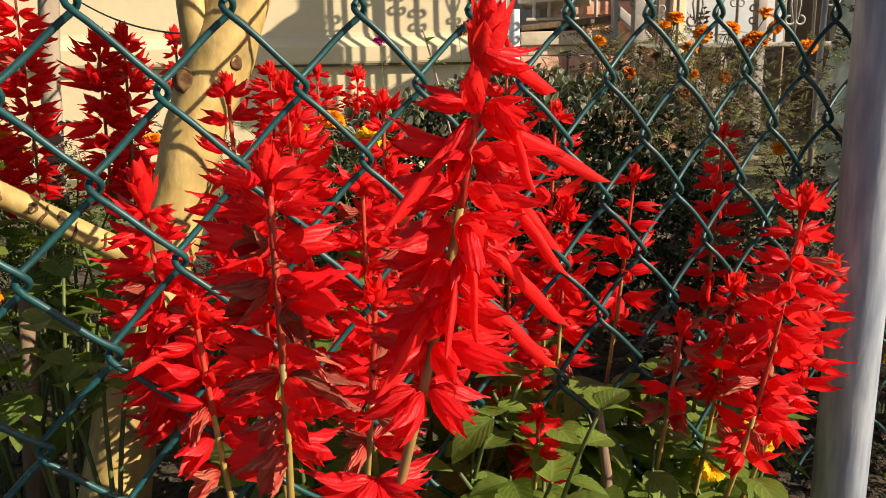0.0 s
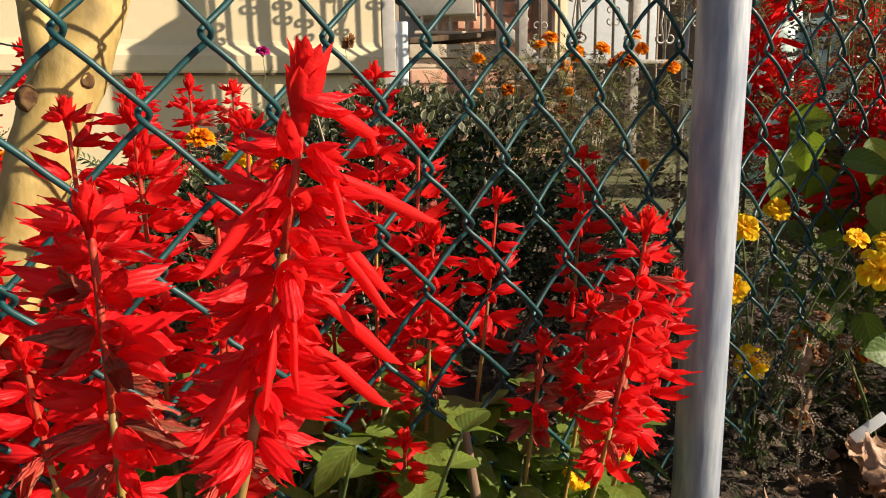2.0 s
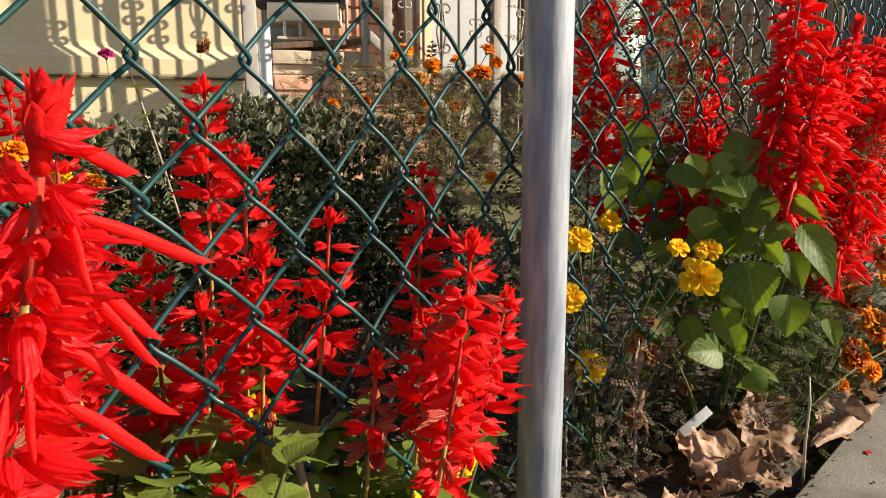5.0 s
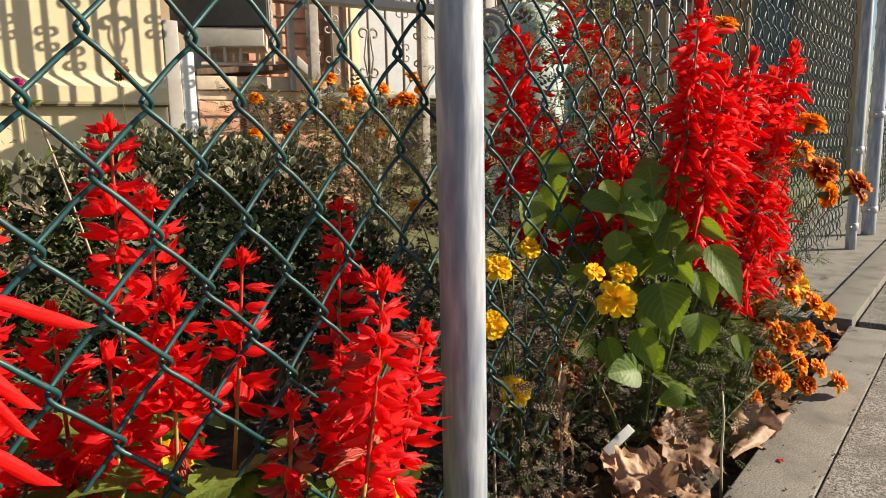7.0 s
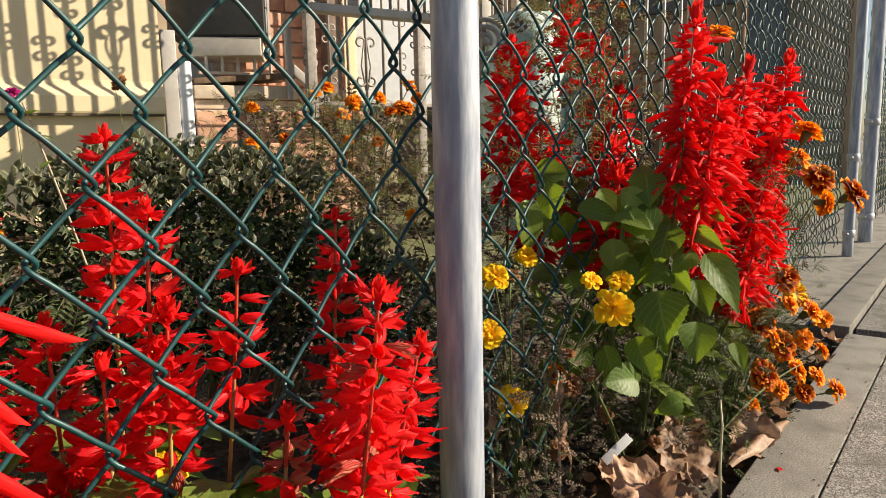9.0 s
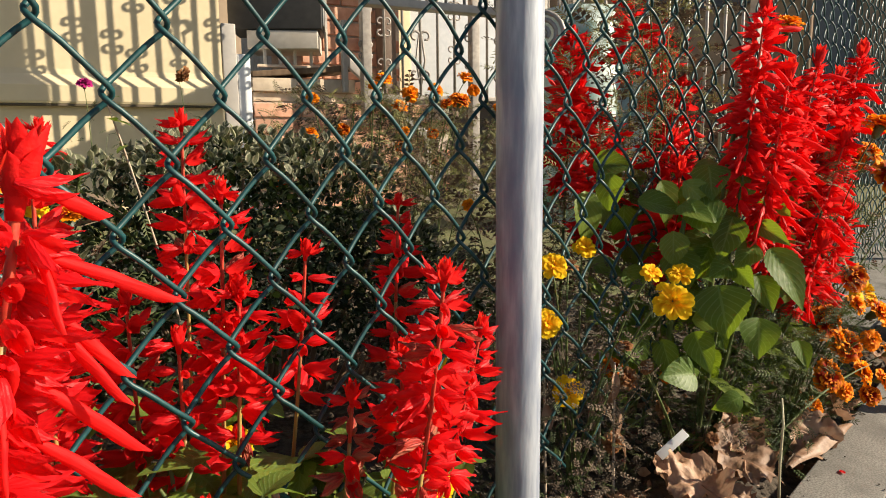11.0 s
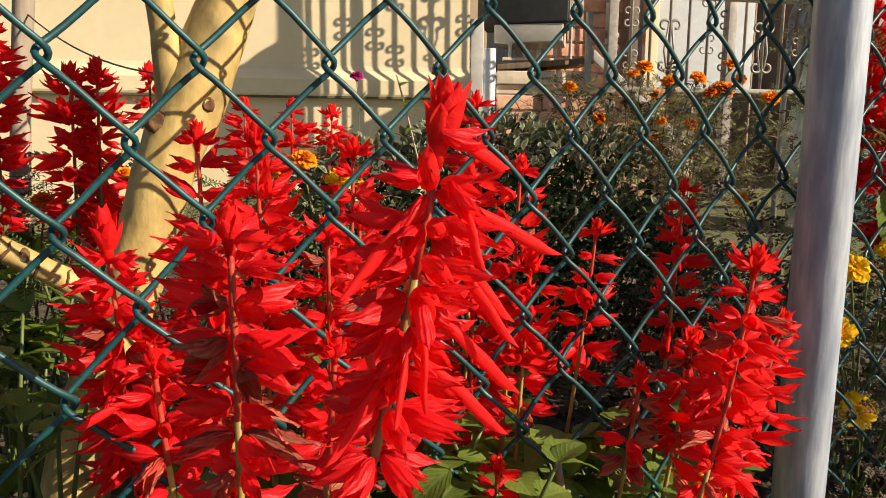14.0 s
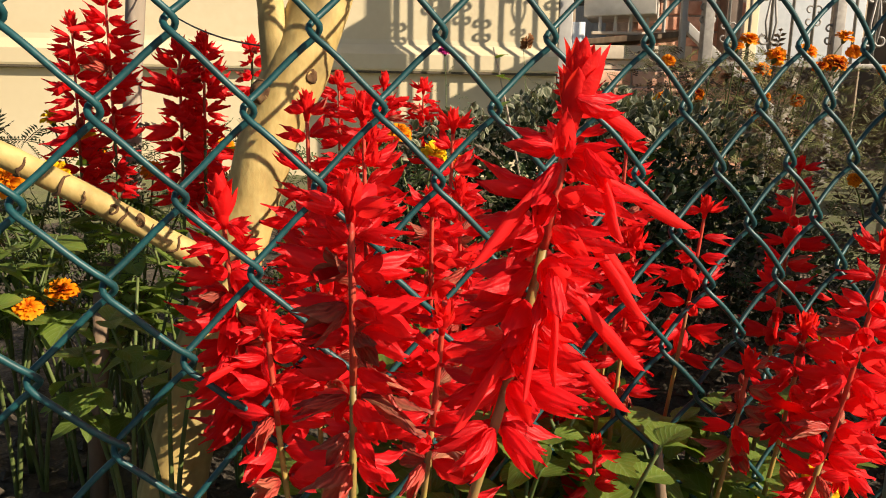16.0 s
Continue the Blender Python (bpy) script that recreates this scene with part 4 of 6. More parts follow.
for tip, foot, fl, size, tb, fd, lv, seed, lean, dense, droop, wh, fs, bd in SPIKES:
    spike = salvia(tip, foot, fl, size, tb, fd, lv, "", seed, lean, wh, dense, droop, bd, fs * (0.9 if 10 < seed < 17 else 1.0), 10 if seed == 1 else 14, jit=1.25 if seed == 2 else 1.0 if seed < 2 else 0.8, young=0.7 if seed < 3 else 0.55)
    if seed == 1:
        # long corollas hanging out of their calyces on the nearest spike
        for i, (a, b) in enumerate((((-0.097, -0.179, 0.357), (-0.057, -0.182, 0.338)),
                                     ((-0.099, -0.187, 0.359), (-0.098, -0.203, 0.341)),
                                     ((-0.098, -0.178, 0.342), (-0.077, -0.190, 0.314)),
                                     ((-0.101, -0.178, 0.324), (-0.070, -0.180, 0.294)),
                                     ((-0.106, -0.179, 0.355), (-0.131, -0.181, 0.331)),
                                     ((-0.110, -0.188, 0.327), (-0.113, -0.198, 0.302)),
                                     ((-0.112, -0.186, 0.320), (-0.123, -0.197, 0.300)),
                                     ((-0.096, -0.180, 0.374), (-0.076, -0.180, 0.365)),
                                     ((-0.104, -0.177, 0.310), (-0.074, -0.179, 0.281)),
                                     ((-0.099, -0.176, 0.346), (-0.072, -0.180, 0.319)),
                                     ((-0.113, -0.180, 0.312), (-0.138, -0.184, 0.288)))):
            a, b = Vector(a) - Vector(foot), Vector(b) - Vector(foot)
            k = (b - a).length / (0.031, 0.03565, 0.0248, 0.0217)[i % 4] * 0.98
            part("corolla", TUBES[i % 4], None, spike, "long tubular red corolla", m=Matrix.Translation(a) @ turned(b - a) @ Matrix.Diagonal((k, 0.78, 0.66, 1)))
            part("floret", CALYX[i % 8], None, spike, m=Matrix.Translation(a - (b - a).normalized() * 0.004) @ turned(b - a) @ Matrix.Scale(0.58, 4))
        # one more whorl lower on the bare stem
        for i, a in enumerate((-2.5, -1.7, -0.9, 0.2, 1.6, 2.9)):
            part("floret", CALYX[(i * 3) % 8], None, spike, m=Matrix.Translation(Vector((-0.1275, -0.158, 0.2475)) - Vector(foot)) @ turned((math.cos(a), math.sin(a), (-0.35, -0.9, -0.2)[i % 3])) @ Matrix.Scale(0.78, 4))
FAR_SPIKES = [
    # right-hand plant over the kerb
    ((0.640, -0.120, 0.540), (0.640, -0.060, 0.0), 0.230, 0.95, 0.4, 0.0, 30, 7, 0.7),
    ((0.670, -0.140, 0.470), (0.650, -0.060, 0.0), 0.200, 0.95, 0.4, 0.0, 31, 7, 0.7),
    ((0.820, -0.130, 0.497), (0.690, -0.050, 0.0), 0.230, 0.95, 0.4, 0.0, 32, 7, 0.7),
    ((0.880, -0.140, 0.475), (0.700, -0.050, 0.0), 0.240, 0.95, 0.4, 0.0, 28, 7, 0.7),
    ((0.930, -0.155, 0.512), (0.740, -0.060, 0.0), 0.270, 0.95, 0.4, 0.0, 33, 7, 0.7),
    ((0.850, -0.160, 0.400), (0.720, -0.060, 0.0), 0.170, 0.95, 0.4, 0.0, 34, 7, 0.7),
    ((0.880, -0.165, 0.300), (0.740, -0.060, 0.0), 0.140, 0.95, 0.4, 0.0, 27, 7, 0.7),
    ((0.800, -0.155, 0.270), (0.720, -0.060, 0.0), 0.110, 0.95, 0.4, 0.0, 26, 7, 0.8),
    ((0.760, -0.130, 0.420), (0.680, -0.060, 0.0), 0.200, 0.95, 0.4, 0.0, 24, 7, 0.7),
    # behind the fence, right
    ((0.775, 0.200, 0.555), (0.740, 0.200, 0.0), 0.250, 1.35, 0.3, 0.0, 36, 6, 0.4),
    ((0.690, 0.100, 0.430), (0.660, 0.110, 0.0), 0.180, 1.3, 0.4, 0.0, 37, 5, 0.6),
    ((0.675, -0.020, 0.365), (0.660, 0.020, 0.0), 0.150, 1.2, 0.5, 0.0, 38, 6, 0.7),
    ((0.740, 0.020, 0.400), (0.700, 0.050, 0.0), 0.140, 1.25, 0.4, 0.0, 50, 5, 0.6),
    ((0.850, 0.060, 0.480), (0.800, 0.080, 0.0), 0.220, 1.2, 0.3, 0.0, 39, 5, 0.5),
    ((0.980, 0.150, 0.580), (0.930, 0.150, 0.0), 0.230, 1.2, 0.3, 0.0, 40, 5, 0.4),
    ((0.870, 0.150, 0.620), (0.860, 0.150, 0.0), 0.140, 1.2, 0.3, 0.0, 51, 4, 0.4),
    # far left and back rows
    ((-0.235, 0.500, 0.500), (-0.240, 0.500, 0.0), 0.230, 1.0, 0.1, 0.05, 41, 5, 0.2),
    ((-0.270, 0.520, 0.470), (-0.280, 0.520, 0.0), 0.220, 1.0, 0.1, 0.05, 42, 5, 0.2),
    ((-0.140, 0.500, 0.455), (-0.160, 0.500, 0.0), 0.200, 1.2, 0.1, 0.05, 43, 5, 0.2),
    ((-0.165, 0.510, 0.450), (-0.180, 0.510, 0.0), 0.190, 1.2, 0.1, 0.05, 44, 5, 0.2),
    ((-0.085, 0.520, 0.455), (-0.100, 0.520, 0.0), 0.070, 1.1, 0.1, 0.05, 45, 5, 0.2),
    ((0.065, 0.700, 0.430), (0.060, 0.700, 0.0), 0.180, 1.3, 0.1, 0.05, 46, 5, 0.2),
    ((0.136, 0.700, 0.430), (0.130, 0.700, 0.0), 0.170, 1.3, 0.1, 0.05, 47, 5, 0.2),
    ((0.200, 0.700, 0.425), (0.190, 0.700, 0.0), 0.150, 1.2, 0.1, 0.05, 48, 5, 0.2),
]
for tip, foot, fl, size, tb, fd, seed, dense, droop in FAR_SPIKES:
    salvia(tip, foot, fl, size, tb, fd, 4, "tall scarlet salvia spike crowded with drooping florets", seed, None, 0.0108 if size < 1.0 else 0.0115, dense, droop * 0.6, 1.25 if size < 1.0 else 0.9, 1.15 if size < 1.0 else 1.3 if tip[0] > 0.5 else 1.1, 18, M_GREENSTEM, 1.0, 1.8, florets=SLIM if size < 1.0 else SLIM + CALYX[:2])

# ---- tree ----
tree = thing("tree", "small tree with smooth tan bark and a low side limb", "tree")


def bark_tube(pts, radii, sides, seed, lump=0.1):
    """A stem resampled finely, with swellings and hollows."""
    line, rr = [], []
    for i in range(len(pts) - 1):
        for k in range(6):
            t = k / 6
            line.append(Vector(pts[i]).lerp(Vector(pts[i + 1]), t))
            rr.append(radii[i] * (1 - t) + radii[i + 1] * t)
    line.append(Vector(pts[-1]))
    rr.append(radii[-1])
    for _ in range(3):
        line = [line[0]] + [(line[i - 1] + line[i] * 2 + line[i + 1]) / 4 for i in range(1, len(line) - 1)] + [line[-1]]
    g = tube(line, rr, sides)
    n = sides
    for i, v in enumerate(g.v):
        if i // n < len(line):
            c, v = line[i // n], Vector(v)
            q = v * 28 + Vector((seed, 0, 0))
            g.v[i] = c + (v - c) * (1 + lump * noise.noise(q) + lump * 0.6 * noise.noise(q * 2.7))
    return g


part("trunk", bark_tube([(-0.215, 0.27, -0.03), (-0.196, 0.27, 0.08), (-0.165, 0.27, 0.18), (-0.128, 0.27, 0.29), (-0.104, 0.27, 0.36), (-0.078, 0.27, 0.42), (-0.046, 0.27, 0.5), (0.0, 0.28, 0.62), (0.02, 0.3, 0.8), (0.05, 0.3, 1.2)],
     [0.032, 0.027, 0.0245, 0.0235, 0.025, 0.027, 0.022, 0.02, 0.017, 0.01], 24, 1), M_BARK, tree)
part("branch", bark_tube([(-0.098, 0.268, 0.385), (-0.1, 0.268, 0.42), (-0.104, 0.272, 0.46), (-0.113, 0.275, 0.54), (-0.12, 0.28, 0.7), (-0.1, 0.28, 1.1)], [0.016, 0.0145, 0.011, 0.0105, 0.01, 0.006], 16, 5), M_BARK, tree)
part("limb", bark_tube([(-0.15, 0.27, 0.235), (-0.2, 0.262, 0.27), (-0.25, 0.255, 0.305), (-0.303, 0.25, 0.338), (-0.4, 0.25, 0.39), (-0.55, 0.25, 0.46)], [0.0115, 0.0092, 0.0095, 0.0092, 0.0085, 0.007], 18, 9), M_BARK, tree)


def knot(p, r, seed):
    """A flattened, wrinkled scar that sits in the bark."""
    g = Geo()
    vs, fs, seg = [(p[0], p[1] - r * 0.22, p[2])], [], 14
    for ring, (k, h) in enumerate(((0.35, -0.1), (0.6, -0.3), (0.85, -0.18), (1.1, 0.5))):
        for q in range(seg):
            a = 2 * math.pi * q / seg
            s = r * k * (1 + 0.25 * noise.noise(Vector((math.cos(a) * 2, math.sin(a) * 2, seed))))
            vs.append((p[0] + s * math.cos(a) * 0.85, p[1] + r * h, p[2] + s * math.sin(a)))
    for q in range(seg):
        fs.append((0, 1 + (q + 1) % seg, 1 + q))
        for ring in range(3):
            a = 1 + ring * seg
            fs.append((a + q, a + (q + 1) % seg, a + seg + (q + 1) % seg, a + seg + q))
    return g.add(vs, fs)


for i, (p, r) in enumerate((((-0.116, 0.2525, 0.386), 0.010), ((-0.077, 0.2465, 0.4), 0.007), ((-0.178, 0.2475, 0.15), 0.006), ((-0.142, 0.2475, 0.243), 0.012), ((-0.168, 0.2475, 0.195), 0.007), ((-0.2325, 0.2492, 0.2945), 0.005), ((-0.2145, 0.252, 0.2835), 0.0055))):
    part("knot", knot(p, r, i * 3.1), M_SCAR, tree, "dark brown bark knot")


def bark_ring(c, axis, r, start, sweep, seed):
    """A raised, uneven leaf scar that runs part of the way round a limb."""
    axis = Vector(axis).normalized()
    side = axis.cross(Vector((0, 0, 1))).normalized()
    up = side.cross(axis)
    pts, rr = [], []
    for i in range(15):
        a, w = radians(start + sweep * i / 14), noise.noise(Vector((i * 0.35, seed, 0)))
        pts.append(Vector(c) + (side * math.cos(a) + up * math.sin(a)) * r + axis * 0.004 * w)
        rr.append(0.0013 * math.sin(math.pi * (i + 0.6) / 15.2) * (1 + 0.5 * w) + 0.0002)
    return tube(pts, rr, 6)


for i, (c, r, start, sweep) in enumerate((((-0.2905, 0.2518, 0.3295), 0.0093, -50, 150), ((-0.2665, 0.2535, 0.3145), 0.0096, -70, 200), ((-0.252, 0.255, 0.306), 0.0097, -20, 90), ((-0.226, 0.2585, 0.289), 0.0096, -60, 190), ((-0.207, 0.261, 0.2755), 0.0094, -40, 170), ((-0.19, 0.2635, 0.263), 0.0096, -70, 150))):
    for flip in (0, 180):
        part("bark_scar", bark_ring(c, (-0.055, -0.006, 0.034), r, start + flip, sweep * (1.0 if flip else 0.55), i * 2.3 + flip), M_SCAR, tree, "dark brown ring scar in the bark")


# ---- broad-leaved foliage ----
def leaf_on(ob, meshes, base, tip_, width, rnd, size_of, label="", normal=None):
    base, tip_ = Vector(base), Vector(tip_)
    d = tip_ - base
    me = meshes[rnd.randrange(len(meshes))]
    if normal:
        place = facing(base, d, Vector(normal) + Vector((rnd.uniform(-0.3, 0.3), rnd.uniform(-0.3, 0.3), rnd.uniform(-0.25, 0.25))))
    else:
        place = Matrix.Translation(base) @ turned(d, rnd.uniform(-0.25, 0.25))
    return part("leaf", me, None, ob, label, m=place @ Matrix.Diagonal((d.length / size_of[0], width / size_of[1], d.length / size_of[0], 1)))


broad = thing("salvia_foliage", "leafy green salvia stems with broad toothed leaves, over the kerb", "plant")
for a, b, c in (((0.69, -0.05, -0.02), (0.66, -0.06, 0.2), (0.65, -0.09, 0.4)), ((0.72, -0.06, -0.02), (0.7, -0.08, 0.2), (0.7, -0.11, 0.36)), ((0.66, -0.02, -0.02), (0.64, -0.02, 0.15), (0.62, -0.05, 0.3))):
    part("stem", tube(bezier(a, b, c, 10), [0.0045 - 0.0002 * i for i in range(10)], 7), M_GREENSTEM, broad)
BROAD = [
    ((0.597, -0.099, 0.228), (0.567, -0.128, 0.171), 0.055),
    ((0.595, -0.144, 0.199), (0.562, -0.159, 0.159), 0.038),
    ((0.631, -0.100, 0.301), (0.599, -0.099, 0.258), 0.041),
    ((0.639, -0.138, 0.267), (0.619, -0.185, 0.223), 0.044),
    ((0.657, -0.067, 0.268), (0.614, -0.037, 0.241), 0.046),
    ((0.703, -0.058, 0.316), (0.660, -0.027, 0.281), 0.058),
    ((0.634, -0.100, 0.247), (0.600, -0.087, 0.234), 0.031),
    ((0.654, -0.119, 0.268), (0.622, -0.110, 0.247), 0.029),
    ((0.634, -0.105, 0.242), (0.614, -0.129, 0.229), 0.024),
    ((0.640, -0.125, 0.235), (0.617, -0.158, 0.199), 0.031),
    ((0.647, -0.119, 0.292), (0.632, -0.159, 0.278), 0.022),
    ((0.562, -0.054, 0.166), (0.534, -0.079, 0.133), 0.031),
    ((0.587, -0.079, 0.174), (0.561, -0.105, 0.148), 0.037),
    ((0.583, -0.072, 0.136), (0.558, -0.089, 0.125), 0.027),
    ((0.623, -0.122, 0.099), (0.596, -0.107, 0.089), 0.028),
    ((0.674, -0.131, 0.309), (0.655, -0.154, 0.304), 0.019),
    ((0.719, 0.023, 0.280), (0.676, 0.051, 0.265), 0.046),
    ((0.714, 0.037, 0.292), (0.702, -0.002, 0.265), 0.038),
    ((0.648, -0.170, 0.167), (0.622, -0.189, 0.151), 0.020),
]
rl = random.Random(5)
for a, b, w in BROAD:
    leaf_on(broad, PALE, a, b, w, rl, (0.075, 0.056), normal=(-0.8, -0.5, 0.35))
for i in range(80):
    a = Vector((rl.uniform(0.56, 0.8), rl.uniform(-0.1, 0.08), rl.uniform(0.1, 0.36)))
    d = Vector((rl.uniform(-0.6, 0.3), rl.uniform(-0.9, 0.2), rl.uniform(-0.9, 0.1))).normalized() * rl.uniform(0.035, 0.065)
    leaf_on(broad, LEAVES if i % 3 == 0 else PALE, a, a + d, d.length * 0.72, rl, (0.055, 0.034) if i % 3 == 0 else (0.075, 0.056), normal=(-0.6, -0.5, 0.6))


def leafy(foot, height, spread, count, seed, label="low green salvia plant with toothed leaves", scale=1.0, bare=2):
    rnd = random.Random(seed)
    ob = thing("salvia_foliage", label, "plant", Matrix.Translation(foot), group="leafy plants in the bed")
    for s in range(3):
        a = rnd.uniform(0, 6.3)
        end = Vector((math.cos(a) * spread * 0.5, math.sin(a) * spread * 0.5, height * rnd.uniform(0.7, 1)))
        pts = bezier((0, 0, -0.02), (end.x * 0.2, end.y * 0.2, height * 0.5), end, 9)
        part("stem", tube(pts, [0.0024 - 0.00015 * i for i in range(9)], 6), M_GREENSTEM, ob)
        for i in range(count // 3):
            p = pts[bare + int(rnd.random() * (8.99 - bare))]
            b = rnd.uniform(0, 6.3)
            d = Vector((math.cos(b), math.sin(b), rnd.uniform(-0.45, 0.5))).normalized() * rnd.uniform(0.03, 0.058) * scale
            leaf_on(ob, LEAVES, p, p + d, d.length * rnd.uniform(0.55, 0.75), rnd, (0.055, 0.034))
    return ob


for i, (x, y, h) in enumerate(((-0.02, 0.03, 0.17), (0.03, 0.0, 0.17), (0.06, 0.06, 0.19), (0.1, 0.02, 0.17), (0.15, 0.03, 0.15), (0.2, 0.05, 0.13), (0.12, 0.12, 0.2), (0.0, 0.12, 0.2), (-0.08, 0.1, 0.2), (-0.06, -0.02, 0.15),
                               (0.24, 0.03, 0.1), (-0.22, 0.4, 0.24), (-0.27, 0.44, 0.26), (-0.32, 0.4, 0.24), (-0.2, 0.36, 0.2), (-0.38, 0.36, 0.24), (-0.1, 0.42, 0.25), (-0.25, 0.5, 0.3), (0.0, 0.3, 0.25), (-0.05, 0.2, 0.22), (0.02, -0.02, 0.13), (0.07, -0.01, 0.15), (0.11, -0.02, 0.13), (0.15, 0.0, 0.13), (0.05, 0.03, 0.17), (0.09, 0.05, 0.17), (-0.03, 0.0, 0.13), (0.22, 0.02, 0.12),
                               (-0.4, 0.42, 0.26), (-0.34, 0.46, 0.28), (-0.45, 0.5, 0.3), (-0.36, 0.54, 0.3), (-0.18, 0.46, 0.26), (-0.14, 0.34, 0.2), (-0.3, 0.62, 0.32), (-0.22, 0.66, 0.3), (-0.14, 0.62, 0.3), (-0.4, 0.64, 0.32), (-0.06, 0.58, 0.28))):
    leafy((x, y, 0), h, 0.09 if y < 0.2 else 0.13, 21 if y < 0.3 else 15, 60 + i, bare=2 if y < 0.3 else 6)
for i, (x, y, h) in enumerate(((-0.34, 0.38, 0.28), (-0.28, 0.37, 0.27), (-0.23, 0.36, 0.24), (-0.4, 0.4, 0.28), (-0.45, 0.36, 0.28))):
    leafy((x, y, 0), h, 0.11, 18, 160 + i, "leafy green plant in the shade beside the trunk", 0.7, 6)
for i, (x, y, h) in enumerate(((-0.205, 0.215, 0.26), (-0.235, 0.225, 0.24))):
    leafy((x, y, 0), h, 0.07, 24, 140 + i, "leafy green plant in front of the tree trunk", 0.6, 6)
for i, (x, y, h) in enumerate(((-0.04, -0.05, 0.16), (0.0, -0.06, 0.16), (0.04, -0.05, 0.15), (0.08, -0.06, 0.13), (0.12, -0.045, 0.12), (-0.07, -0.08, 0.17), (0.2, -0.03, 0.12), (0.17, -0.06, 0.1), (0.02, -0.02, 0.19), (0.07, 0.0, 0.18), (0.11, -0.01, 0.16), (-0.02, 0.01, 0.19))):
    leafy((x, y, 0), h + 0.02, 0.11, 36, 180 + i, "sunlit green salvia leaves at the foot of the flowers", 0.72)


# ---- marigolds ----
def bloom_geo(rnd, rings=4, frill=1.0):
    """Ruffled marigold head facing +z, 1 unit across its radius."""
    g = Geo().add([(0, 0, 0.03)], [])
    for ring in range(rings):
        count = (8, 7, 6, 5, 4)[ring]
        tilt = (-8, 10, 36, 58, 74)[ring]
        for i in range(count):
            a = 2 * math.pi * (i + 0.5 * (ring % 2)) / count + rnd.uniform(-0.15, 0.15)
            length = (0.95, 0.85, 0.7, 0.52, 0.4)[ring] * rnd.uniform(0.88, 1.1)
            width = length * rnd.uniform(0.62, 0.82)
            m = Matrix.Rotation(a, 4, "Z") @ Matrix.Translation((0.06, 0, 0.05 * ring)) @ Matrix.Rotation(-radians(tilt + rnd.uniform(-10, 10)), 4, "Y")
            verts, uvs, faces = [], [], []
            for r in range(5):
                t = r / 4
                w = width * (0.22 + 0.78 * math.sin(min(1, t * 1.15) * math.pi / 2)) * (0.9 if r == 4 else 1)
                for j in range(-2, 3):
                    s = j / 2
                    x = length * (t - (0.14 * abs(s) + 0.06 * (j % 2)) * (1 if r == 4 else 0.3 * t))
                    verts.append((x, s * w * 0.5, frill * 0.09 * math.sin(s * 5 + ring + i) * t + 0.1 * t * t - 0.16 * t ** 4))
                    uvs.append((0.5 + s / 2, t))
            for r in range(4):
                for j in range(4):
                    faces.append((r * 5 + j, r * 5 + j + 1, (r + 1) * 5 + j + 1, (r + 1) * 5 + j))
            k0 = len(g.v)
            g.add(verts, faces, uvs, m)
            g.f.extend([(0, k0 + j, k0 + j + 1) for j in range(4)])
    return g


def open_bloom_geo(rnd):
    """Flat open marigold head: broad notched petals in two rows round a small ruffled eye."""
    g = Geo().add([(0, 0, 0.02)], [])
    for ring, (count, tilt, length, lift) in enumerate(((8, 4, 0.98, 0.0), (6, 20, 0.74, 0.06), (5, 50, 0.34, 0.1))):
        for i in range(count):
            a = 2 * math.pi * (i + 0.5 * (ring % 2)) / count + rnd.uniform(-0.2, 0.2)
            ll = length * rnd.uniform(0.85, 1.1)
            width = ll * rnd.uniform(0.62, 0.8)
            m = Matrix.Rotation(a, 4, "Z") @ Matrix.Translation((0.05, 0, lift)) @ Matrix.Rotation(-radians(tilt + rnd.uniform(-14, 12)), 4, "Y")
            vs, uvs, fs = [], [], []
            for r in range(6):
                t = r / 5
                w = width * (0.3 + 0.7 * math.sin(min(1, t * 1.2) * math.pi / 2)) * (0.86 if r == 5 else 1)
                for j in range(-3, 4):
                    s = j / 3
                    x = ll * (t - (0.16 * s * s + (0.07 if j == 0 else 0)) * (1 if r == 5 else 0.25 * t))
                    vs.append((x, s * w * 0.5, 0.035 * math.sin(s * 6 + i) * t + 0.05 * abs(s) * t - 0.1 * t ** 3))
                    uvs.append((0.5 + s / 2, t))
            for r in range(5):
                for j in range(6):
                    fs.append((r * 7 + j, r * 7 + j + 1, (r + 1) * 7 + j + 1, (r + 1) * 7 + j))
            k0 = len(g.v)
            g.add(vs, fs, uvs, m)
            g.f.extend([(0, k0 + j, k0 + j + 1) for j in range(6)])
    return g


BLOOMS = {"golden": [open_bloom_geo(random.Random(40 + i)).mesh("bloom", M_YELLOW) for i in range(3)]}
for key, mt in (("yellow", M_YELLOW), ("orange", M_ORANGE), ("russet", M_RUSSET), ("dried", M_DRIED), ("purple", M_PURPLE)):
    BLOOMS[key] = [bloom_geo(random.Random(i + len(key)), 4 if key == "russet" else 3 if key == "yellow" else 5 if i else 4).mesh("bloom", mt) for i in range(3)]
CUP = tube([(0, 0, -0.75), (0, 0, -0.6), (0, 0, -0.3), (0, 0, 0.0), (0, 0, 0.06)], [0.09, 0.2, 0.26, 0.3, 0.2], 10).mesh("calyx", M_GREENSTEM)


